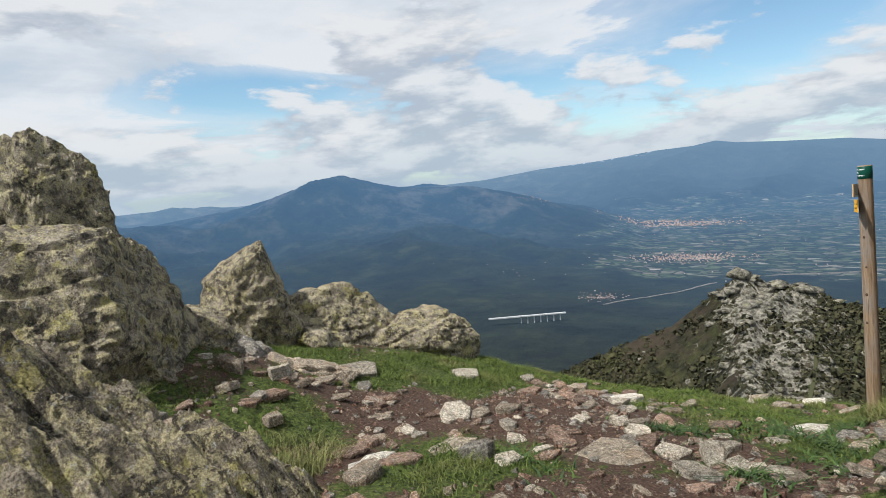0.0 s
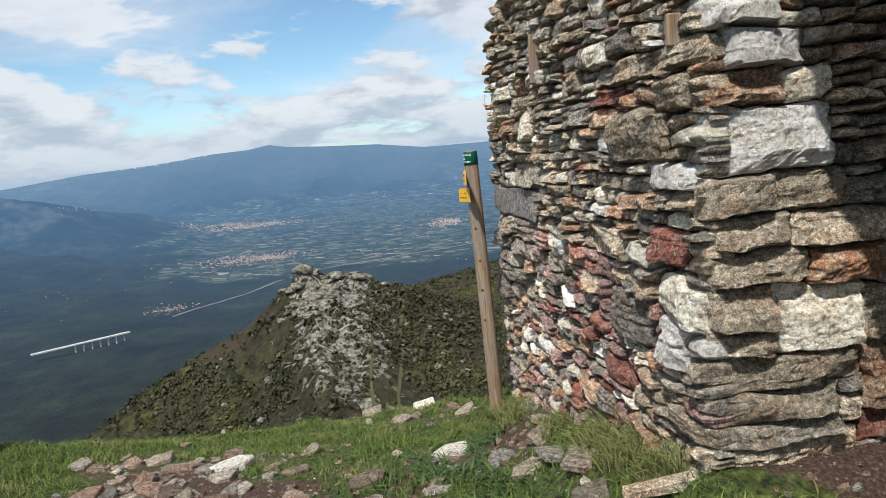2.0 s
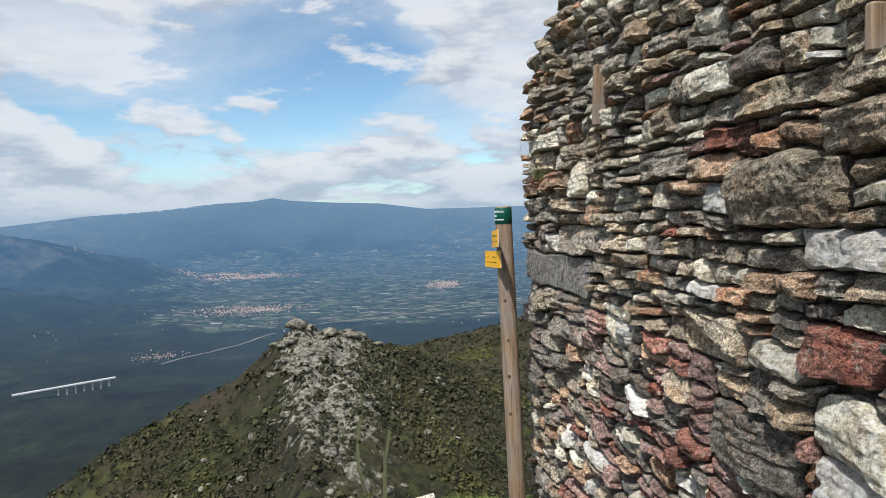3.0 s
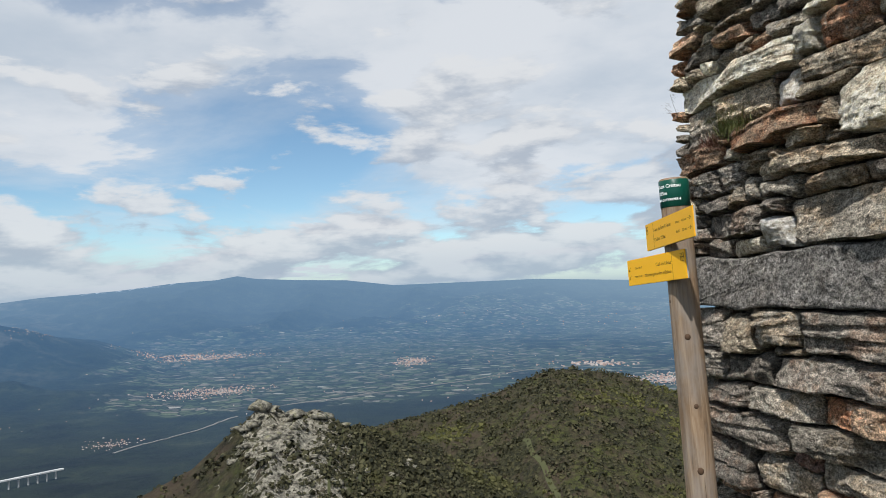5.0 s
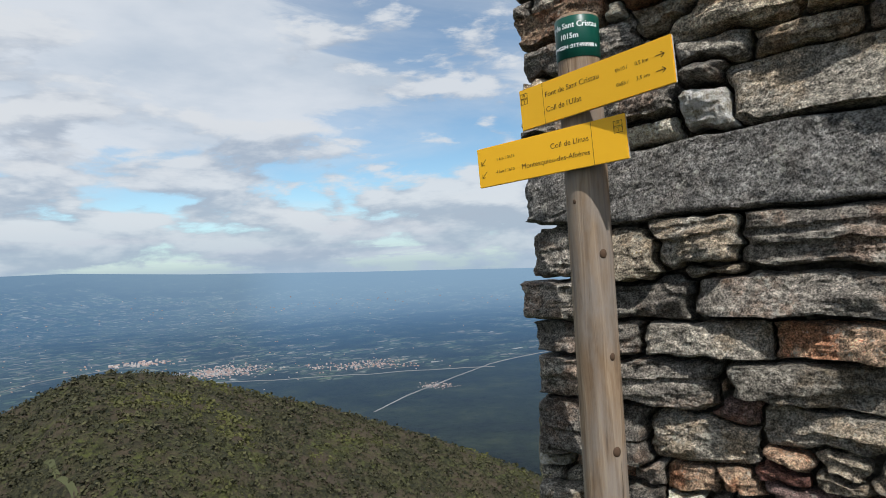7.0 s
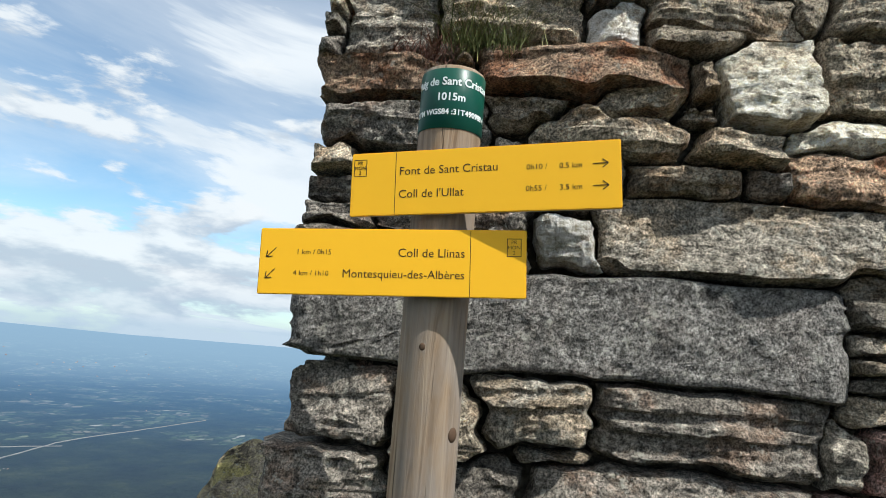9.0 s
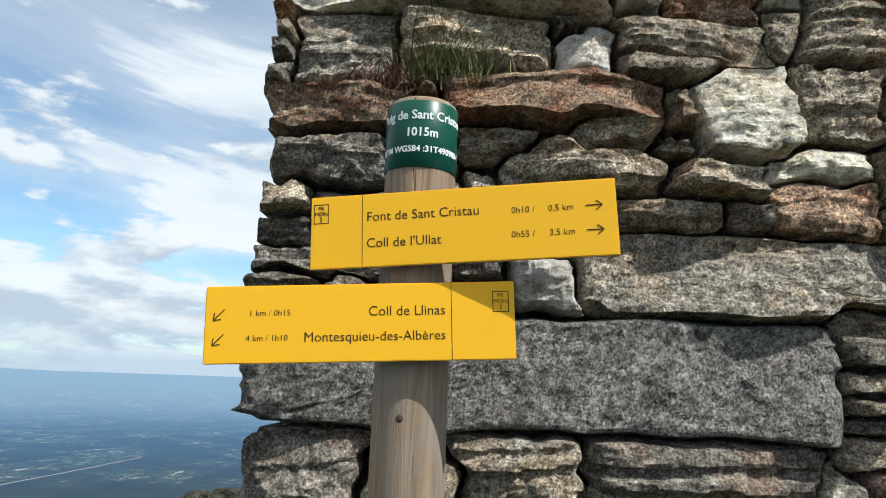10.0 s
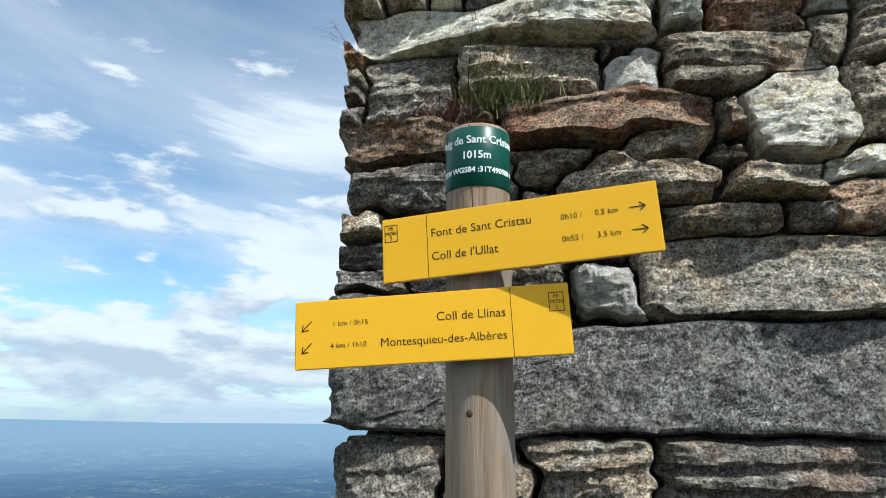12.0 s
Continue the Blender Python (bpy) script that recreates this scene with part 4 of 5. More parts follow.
def board(left, right, label, lines, arrows, rule, badge):
    """A yellow enamel finger board; left and right are the middles of its ends, on the front face."""
    a, b = Vector(left), Vector(right)
    x = (b - a).normalized()
    y = Vector((0, 0, 1)).cross(x).normalized()
    z = x.cross(y)
    m = Matrix((x, y, z)).transposed().to_4x4()
    m.translation = (a + b) / 2
    L, H = (b - a).length, 0.1
    top = empty("sign_board", m)
    bm = bmesh.new()
    bmesh.ops.create_cube(bm, size=1)
    bmesh.ops.scale(bm, vec=(L, 0.004, H), verts=bm.verts)
    bmesh.ops.bevel(bm, geom=bm.edges[:], offset=0.0012, segments=2, affect="EDGES")
    part("face_plate", bm, M_YELLOW, top, m=Matrix.Translation((0, 0.002, 0)))
    bm = bmesh.new()
    bmesh.ops.create_cube(bm, size=1)
    bmesh.ops.scale(bm, vec=(L - 0.001, 0.006, H - 0.001), verts=bm.verts)
    bmesh.ops.bevel(bm, geom=bm.edges[:], offset=0.001, segments=1, affect="EDGES")
    part("backing", bm, M_EDGE, top, "dull metal backing", m=Matrix.Translation((0, 0.0071, 0)))
    flat = Matrix.Rotation(radians(90), 4, "X")
    for text, px, pz, size, al in lines:
        lettering("lettering", text, size, M_INK, top, Matrix.Translation((px, -0.00015, pz)) @ flat, al, bold=-0.00012)
    for px, pz, l, ang in arrows:
        arrow(top, px, pz, l, ang)
    bar("rule", rule - 0.0004, rule + 0.0004, -H / 2 + 0.001, H / 2 - 0.001, M_INK, top)
    bx, bz = badge
    w, h = 0.0105, 0.0135
    for x0, x1, z0, z1 in ((-w, w, h - 0.001, h), (-w, w, -h, -h + 0.001), (-w, -w + 0.001, -h, h), (w - 0.001, w, -h, h)):
        bar("badge_frame", bx + x0, bx + x1, bz + z0, bz + z1, M_INK, top)
    for text, k in (("PR", 0.0078), ("MON", 0.0), ("2", -0.0078)):
        lettering("badge_mark", text, 0.0078, M_INK, top, Matrix.Translation((bx, -0.0004, bz + k)) @ flat, "CENTER", bold=-0.0001)
    tagged(top, label, "sign", "signpost boards")
    return top


def build_post():
    axis = POST_TOP - POST_BASE
    length = axis.length
    m = Matrix.Translation(POST_BASE) @ Vector((0, 0, 1)).rotation_difference(axis).to_matrix().to_4x4()
    post = empty("signpost", m)
    bm = bmesh.new()
    rings, n = 60, 36
    rows = []
    for k in range(rings + 1):
        z = length * k / rings
        r = 0.0535 - 0.0035 * k / rings
        row = []
        for i in range(n):
            a = 2 * math.pi * i / n
            w = r + 0.0011 * noise.noise(Vector((math.cos(a) * 2.2, math.sin(a) * 2.2, z * 1.5))) + 0.0006 * noise.noise(Vector((math.cos(a) * 9, math.sin(a) * 9, z * 2)))
            row.append(bm.verts.new((w * math.cos(a), w * math.sin(a), z)))
        rows.append(row)
    for k in range(rings):
        for i in range(n):
            bm.faces.new((rows[k][i], rows[k][(i + 1) % n], rows[k + 1][(i + 1) % n], rows[k + 1][i]))
    cap = [bm.verts.new((v.co.x * 0.93, v.co.y * 0.93, length + 0.003)) for v in rows[-1]]
    for i in range(n):
        bm.faces.new((rows[-1][i], rows[-1][(i + 1) % n], cap[(i + 1) % n], cap[i]))
    bm.faces.new(cap)
    part("pole", bm, M_WOOD, post, smooth_faces=True)
    face = math.atan2(-0.262, -0.85)
    turn = Matrix.Rotation(face + math.pi / 2, 4, "Z")
    # the green band with its lettering
    bm = bmesh.new()
    z0, z1, r = length - 0.101, length - 0.004, 0.0517
    prof = ((r - 0.001, z0), (r, z0 + 0.001), (r, z1 - 0.001), (r - 0.001, z1))
    prev = None
    for pr, pz in prof:
        ring = [bm.verts.new((pr * math.cos(2 * math.pi * i / 64), pr * math.sin(2 * math.pi * i / 64), pz)) for i in range(64)]
        if prev:
            for i in range(64):
                bm.faces.new((prev[i], prev[(i + 1) % 64], ring[(i + 1) % 64], ring[i]))
        prev = ring
    band = part("band", bm, M_GREEN, post, "dark green enamel band with white lettering", smooth_faces=True)
    zc = (z0 + z1) / 2
    for text, dz, size, bold in (("Puig de Sant Cristau", 0.026, 0.0178, 0.0004), ("1015m", 0.001, 0.0170, 0.0004), ("UTM WGS84 :31T490988 4", -0.023, 0.0122, 0.0003)):
        lettering("lettering", text, size, M_WHITE, band, Matrix.Translation((0, 0, zc + dz)) @ turn, "CENTER", wrap=r + 0.0003, bold=bold)
    # bolts and knots
    for z, a, s in ((length - 0.435, face - 0.25, 0.005), (length - 0.56, face + 0.95, 0.010), (length - 1.02, face + 1.0, 0.011), (length - 1.25, face + 0.9, 0.010), (length - 0.80, face + 1.1, 0.008)):
        bm = bmesh.new()
        bmesh.ops.create_uvsphere(bm, u_segments=12, v_segments=6, radius=s)
        for v in bm.verts:
            v.co.x *= 0.35
            v.co.z *= 1.15
        part("knot", bm, M_KNOT, post, "dark branch knot", True, m=Matrix.Rotation(a, 4, "Z") @ Matrix.Translation((0.0505, 0, z)))
    tagged(post, "round weathered pine signpost with green top band", "signpost")
    board((-0.072, 0.128, 1.7325), (-0.037, -0.273, 1.757), "yellow enamel finger board on the signpost, upper one with arrows",
          (("Font de Sant Cristau", -0.124, 0.018, 0.0182, "LEFT"), ("Coll de l'Ullat", -0.124, -0.018, 0.0182, "LEFT"),
           ("0h10 /", 0.069, 0.015, 0.0118, "LEFT"), ("0.5 km", 0.116, 0.015, 0.0118, "LEFT"),
           ("0h55 /", 0.068, -0.017, 0.0118, "LEFT"), ("3.5 km", 0.116, -0.017, 0.0118, "LEFT")),
          ((0.184, 0.016, 0.021, 0), (0.184, -0.016, 0.021, 0)), -0.1295, (-0.187, 0.026))
    board((-0.1185, 0.2435, 1.603), (-0.025, -0.1445, 1.6255), "yellow enamel finger board on the signpost, lower longer one",
          (("Coll de Llinas", 0.111, 0.014, 0.0182, "RIGHT"), ("Montesquieu-des-Albères", 0.111, -0.018, 0.0176, "RIGHT"),
           ("1 km / 0h15", -0.143, 0.014, 0.0112, "LEFT"), ("4 km / 1h10", -0.146, -0.018, 0.0112, "LEFT")),
          ((-0.1885, 0.006, 0.020, radians(135)), (-0.1885, -0.026, 0.020, radians(135))), 0.1185, (0.182, 0.024))


build_post()

# ---- rocks of the summit ----
def zg(x, y):
    return float(ground_height(np.array([x]), np.array([y]))[0])


def boulder(name, label, centre, size, spin, seed, lean=(0, 0), taper=0.0, rough=0.22, detail=5, group="summit outcrop rocks", mat=None):
    """A weathered boulder: angular planes, cracks and fine relief on a squarish body."""
    bm = bmesh.new()
    bmesh.ops.create_icosphere(bm, subdivisions=detail, radius=1)
    off = Vector((seed * 7.3, seed * 3.1, seed * 1.7))
    rng = random.Random(seed)
    planes = []
    for _ in range(15):
        n = Vector((rng.gauss(0, 1), rng.gauss(0, 1), rng.gauss(0, 0.8))).normalized()
        planes.append((n, rng.uniform(0.56, 0.88)))
    big = max(size)
    for v in bm.verts:
        p = v.co.copy()
        for n, d in planes:
            k = p.dot(n)
            if k > d:
                p -= n * (k - d) * 0.88
        t = (p.z + 1) / 2
        p.x *= 1 - taper * t
        p.y *= 1 - taper * t
        p.x += lean[0] * t
        p.y += lean[1] * t
        q = Vector((p.x * size[0], p.y * size[1], p.z * size[2]))
        s = q * 1.6 + off
        crack = abs(noise.noise(q * 2.1 + off * 2)) ** 0.5
        ridge = noise.fractal(s, 0.9, 2.1, 6)
        dirn = p.normalized()
        split = abs(noise.noise(Vector((q.x * 1.3, q.y * 1.3, q.z * 4.0)) + off * 3))
        disp = rough * 0.26 * ridge + 0.04 * (crack - 0.6) - 0.035 * max(0.0, 1 - split * 9) + 0.030 * noise.fractal(q * 8 + off, 0.75, 2.1, 5)
        q += Vector((dirn.x, dirn.y, dirn.z)) * disp * (0.5 + 0.5 * big)
        v.co = q
    ob = part(name, bm, mat or M_ROCK, None, smooth_faces=False)
    ob.matrix_world = Matrix.Translation(centre) @ Matrix.Rotation(radians(spin), 4, "Z")
    tagged(ob, label, "rock", group)
    return ob


def slab():
    """The broad sloping slab beside the start of the path."""
    nx, ny = 170, 170
    verts, faces = [], []
    for j in range(ny + 1):
        for i in range(nx + 1):
            x, y = -3.1 + 3.0 * i / nx, -6.7 + 3.1 * j / ny
            z = -3.786 - 0.706 * x - 0.756 * y
            z = min(z, 1.95 + 0.1 * x)
            back = -1.72 + 0.2 * (y + 4.0) - x
            if back > 0:
                z -= 1.25 * back
            q = Vector((x, y, 0))
            turned = Vector((x * 0.8 + y * 0.6, (y * 0.8 - x * 0.6) * 2.6, 0))
            z += 0.18 * noise.fractal(turned * 1.5, 0.8, 2.2, 8) - 0.10 * (1 - min(1, abs(noise.noise(turned * 1.3 + Vector((7, 2, 0)))) * 5)) + 0.03 * noise.fractal(q * 9, 0.8, 2, 4)
            cut = max(0.0, (x + 0.55) * 1.6) + max(0.0, (-6.3 - y) * 1.5) + max(0.0, (y + 3.95) * 1.2)
            verts.append((x, y, z - cut))
    for j in range(ny):
        for i in range(nx):
            a = j * (nx + 1) + i
            faces.append((a, a + 1, a + nx + 2, a + nx + 1))
    top = len(verts)
    rim = [i for i in range(nx + 1)] + [j * (nx + 1) + nx for j in range(1, ny + 1)] + [ny * (nx + 1) + i for i in range(nx - 1, -1, -1)] + [j * (nx + 1) for j in range(ny - 1, 0, -1)]
    verts += [(verts[i][0], verts[i][1], -0.5) for i in rim]
    n = len(rim)
    for i in range(n):
        j = (i + 1) % n
        faces.append((rim[j], rim[i], top + i, top + j))
    ob = new("rock_slab", mesh_from("rock_slab", verts, faces, [M_ROCK]))
    tagged(ob, "large tilted grey rock slab with yellow lichen", "rock", "summit outcrop rocks")


def build_rocks():
    slab()
    boulder("boulder", "broad lichen-covered boulder behind the tilted slab", (-4.52, -4.5, 0.95), (1.25, 1.35, 1.1), 25, 3, rough=0.16, detail=6)
    boulder("crag", "dark tall crag with lichen on its top", (-8.4, -4.75, 1.4), (1.8, 1.7, 2.2), 10, 8, taper=0.1, detail=6)
    boulder("crag", "dark tall crag with a lichen-yellow crown", (-7.0, -3.72, 1.25), (0.95, 0.95, 1.95), 40, 18, taper=0.25, detail=6)
    boulder("pointed_rock", "pointed pale rock standing on the rim", (-5.5, -2.3, 0.68), (1.0, 0.88, 1.12), 30, 5, taper=0.5, rough=0.14, detail=6)
    boulder("boulder", "low pale angular rock on the grassy rim", (-5.35, -1.3, 0.22), (1.0, 0.85, 0.72), 70, 12, rough=0.14, detail=6)
    boulder("boulder", "low pale angular rock on the grassy rim", (-4.85, -0.55, 0.02), (1.05, 0.62, 0.58), 50, 21, taper=0.25, rough=0.14, detail=6)
    boulder("boulder", "small pale rock wedged beside the pointed rock", (-4.95, -1.9, 0.38), (0.28, 0.25, 0.22), 10, 31, detail=4)
    boulder("boulder", "pale bedrock ledge in the turf", (-4.1, -2.72, 0.3), (0.7, 0.45, 0.28), 35, 14, mat=M_PATH["tan"])
    boulder("boulder", "pale bedrock ledge in the turf", (-4.6, -2.95, 0.45), (0.5, 0.4, 0.3), 10, 44, mat=M_PATH["grey"])
    boulder("boulder", "dark rock in the shade of the broad boulder", (-4.9, -3.3, 0.6), (0.6, 0.5, 0.45), 60, 52)
    boulder("boulder", "lichen-covered rock at the foot of the tower", (2.05, 1.6, 0.15), (0.7, 0.6, 0.88), 20, 61, taper=0.2)


build_rocks()


# ---- loose stones of the path ----
def flat_stone(rng, w, h):
    """A flat angular schist stone, w wide and h thick."""
    n = rng.randint(5, 8)
    bm = bmesh.new()
    outline = []
    ratio = rng.uniform(0.55, 0.9)
    for i in range(n):
        a = 2 * math.pi * (i + rng.uniform(-0.32, 0.32)) / n
        r = 0.5 * w * rng.uniform(0.66, 1.1)
        outline.append((r * math.cos(a), r * math.sin(a) * ratio))
    rows = []
    for s, z in ((0.96, -0.5 * h), (1.0, 0.22 * h), (0.93, 0.45 * h), (0.6, 0.5 * h)):
        rows.append([bm.verts.new((x * s, y * s, z + rng.uniform(-0.12, 0.12) * h + 0.35 * h * x / w)) for x, y in outline])
    for a, b in zip(rows, rows[1:]):
        for i in range(n):
            bm.faces.new((a[i], a[(i + 1) % n], b[(i + 1) % n], b[i]))
    bm.faces.new(rows[-1])
    bm.faces.new(rows[0][::-1])
    return bm


STONES_A = [("pale", -3.32, -1.18, 0.44, 0.10), ("white", -1.86, -0.56, 0.38, 0.10), ("pale", -2.35, -2.39, 0.39, 0.14), ("grey", -1.50, -3.12, 0.26, 0.19),
            ("pale", -0.61, -2.32, 0.27, 0.11), ("pale", -0.41, -2.20, 0.34, 0.14), ("pale", -0.23, -2.30, 0.19, 0.13), ("tan", -0.92, -2.52, 0.53, 0.10),
            ("tan", -1.27, 1.45, 0.36, 0.10), ("white", -0.74, 1.52, 0.30, 0.09), ("white", -0.26, -0.58, 0.34, 0.08), ("pale", -1.54, -1.88, 0.22, 0.06)]
STONES_B = [("tan", 0.26, -1.38, 0.27, 0.05), ("pale", -1.29, -2.73, 0.19, 0.06), ("pale", -1.29, -3.09, 0.24, 0.07), ("tan", -1.75, -3.12, 0.40, 0.06),
            ("tan", -2.70, -2.85, 0.27, 0.06), ("pale", -2.16, -2.99, 0.18, 0.05), ("pale", -1.37, -1.56, 0.14, 0.05), ("rust", -0.74, -1.14, 0.29, 0.06),
            ("tan", -1.28, -0.79, 0.21, 0.07), ("pale", -0.27, -1.46, 0.18, 0.05), ("pale", -3.51, -3.23, 0.29, 0.19), ("tan", -3.56, -2.79, 0.32, 0.06)]
STONES_C = [("tan", -3.73, -3.52, 0.31, 0.20), ("tan", -3.15, -2.95, 0.34, 0.05), ("rust", -3.21, -3.49, 0.34, 0.10), ("tan", -2.83, -3.72, 0.26, 0.12),
            ("pale", -3.88, -2.11, 0.51, 0.12), ("white", -1.82, -3.78, 0.21, 0.08), ("tan", -1.68, -3.86, 0.33, 0.12), ("tan", -2.23, -2.27, 0.31, 0.06),
            ("pale", -0.45, -1.88, 0.29, 0.08), ("tan", -1.25, -1.50, 0.25, 0.05), ("tan", -1.34, -0.29, 0.25, 0.07), ("tan", -0.84, 0.75, 0.34, 0.08)]
STONES_D = [("tan", 0.50, -1.75, 0.32, 0.06), ("grey", 0.40, -1.45, 0.30, 0.05), ("tan", 0.52, -2.10, 0.36, 0.06), ("tan", 0.34, -1.12, 0.26, 0.05),
            ("grey", 0.58, -2.42, 0.32, 0.06), ("rust", 0.80, -2.80, 0.48, 0.08), ("pale", -0.40, -2.55, 0.3, 0.12), ("tan", -0.05, -2.25, 0.4, 0.07),
            ("pale", -1.02, -1.95, 0.24, 0.10), ("white", -1.95, -3.55, 0.30, 0.07), ("rust", -2.15, -3.62, 0.32, 0.06), ("rust", -1.80, -3.50, 0.34, 0.06)]


def build_stones():
    rng = random.Random(21)
    spots = []
    for tone, x, y, w, h in STONES_A + STONES_B + STONES_C + STONES_D:
        ob = part("stone", flat_stone(rng, w * 0.95, h * 0.58), M_PATH[tone])
        ob.matrix_world = pose(x, y, zg(x, y) + 0.2 * h, rng.uniform(-8, 8), rng.uniform(-8, 8), rng.uniform(0, 360) if h > 0.1 else rng.uniform(-40, 40) + 45)
        tagged(ob, {"white": "white quartz stone lying on the earth", "pale": "pale angular stone lying in the grass", "grey": "grey angular stone on the bare earth",
                    "rust": "rusty flat stone on the bare earth", "tan": "flat tan schist stone on the earth"}[tone], "stone", "loose stones on the path")
        spots.append((x, y, w))
    kinds = [(flat_stone, t) for t in ("tan", "tan", "rust", "grey", "pale", "rust")]
    lib = []
    for _, tone in kinds:
        for _ in range(5):
            bm = flat_stone(rng, 1.0, rng.uniform(0.13, 0.28))
            me = bpy.data.meshes.new("stone")
            bm.to_mesh(me)
            bm.free()
            me.materials.append(M_PATH[tone])
            lib.append((tone, me))
    placed = 0
    while placed < 300:
        x, y = rng.uniform(-4.2, 0.5), rng.uniform(-4.6, 1.3)
        if float(turf_amount(np.array([x]), np.array([y]))[0]) > rng.uniform(0.3, 0.95):
            continue
        if x > 0.2 - 0.255 * y:
            continue
        w = rng.choice((0.07, 0.08, 0.09, 0.11, 0.13, 0.16, 0.20, 0.25))
        tone, me = rng.choice(lib)
        ob = new("stone", me)
        ob.matrix_world = pose(x, y, zg(x, y) + 0.05 * w, rng.uniform(-12, 12), rng.uniform(-12, 12), rng.uniform(0, 360)) @ Matrix.Scale(w, 4)
        tagged(ob, {"pale": "small pale stone chip on the trodden earth", "grey": "small grey stone chip on the trodden earth",
                    "rust": "small rusty stone chip on the trodden earth", "tan": "small tan stone chip on the trodden earth", "white": "small white stone chip"}[tone], "stone", "loose stones on the path")
        placed += 1
    # grit, past counting
    verts, faces, index = [], [], []
    tones = ["tan", "rust", "rust", "red", "grey"]
    many = np.random.default_rng(22)
    gx, gy = many.uniform(-5.0, 1.4, 9000), many.uniform(-5.4, 1.2, 9000)
    bare = turf_amount(gx, gy) < many.uniform(0.15, 0.9, 9000)
    gx, gy = gx[bare], gy[bare]
    for x, y, z in zip(gx, gy, ground_height(gx, gy)):
        w = rng.uniform(0.014, 0.05) * rng.choice((0.6, 1, 1, 1.6))
        a0, k = rng.uniform(0, 6.28), len(verts)
        tip = rng.uniform(-0.3, 0.3)
        for i in range(5):
            a = a0 + 6.283 * (i + rng.uniform(-0.3, 0.3)) / 5
            r = w * rng.uniform(0.4, 0.62)
            verts.append((x + r * math.cos(a), y + r * math.sin(a) * 0.8, z - 0.004))
            verts.append((x + r * 0.75 * math.cos(a), y + r * 0.6 * math.sin(a), z + w * (0.25 + tip * math.cos(a))))
        for i in range(5):
            j = (i + 1) % 5
            faces.append((k + 2 * i, k + 2 * j, k + 2 * j + 1, k + 2 * i + 1))
        faces.append(tuple(k + 2 * i + 1 for i in range(5)))
        index += [rng.randrange(5)] * 6
    ob = new("gravel", mesh_from("gravel", verts, faces, [M_PATH[t] for t in tones], index))
    tagged(ob, "red-brown and grey grit on the bare earth", "gravel", kind="stuff")


build_stones()


# ---- grass ----
def blades(name, roots, heights, widths, bend, mat, label, category, rng, spread=0.35):
    """Grass as single bent blades, two faces each."""
    n = len(roots)
    a = rng.uniform(0, 2 * np.pi, n)
    side = np.stack([np.cos(a), np.sin(a), np.zeros(n)], 1) * (widths * 0.5)[:, None]
    b = rng.uniform(0, 2 * np.pi, n)
    tilt = np.stack([np.cos(b), np.sin(b), np.zeros(n)], 1) * (heights * rng.uniform(0.1, spread * 2, n))[:, None]
    up = np.stack([np.zeros(n), np.zeros(n), heights], 1)
    mid = roots + up * 0.55 + tilt * 0.35
    tip = roots + up * rng.uniform(0.7, 1.0, n)[:, None] + tilt * (1 + bend)
    co = np.stack([roots - side, roots + side, mid + side * 0.75, mid - side * 0.75, tip], 1).reshape(-1, 3)
    k = np.arange(n)[:, None] * 5
    quads, tris = (k + np.array([[0, 1, 2, 3]])), (k + np.array([[3, 2, 4]]))
    me = bpy.data.meshes.new(name)
    me.vertices.add(len(co))
    me.vertices.foreach_set("co", co.ravel())
    loops = np.concatenate([quads.ravel(), tris.ravel()])
    me.loops.add(len(loops))
    me.loops.foreach_set("vertex_index", loops)
    me.polygons.add(2 * n)
    me.polygons.foreach_set("loop_start", np.concatenate([np.arange(n) * 4, n * 4 + np.arange(n) * 3]))
    me.materials.append(mat)
    me.update(calc_edges=True)
    me.validate()
    ob = new(name, me)
    tagged(ob, label, category, kind="stuff")
    return ob


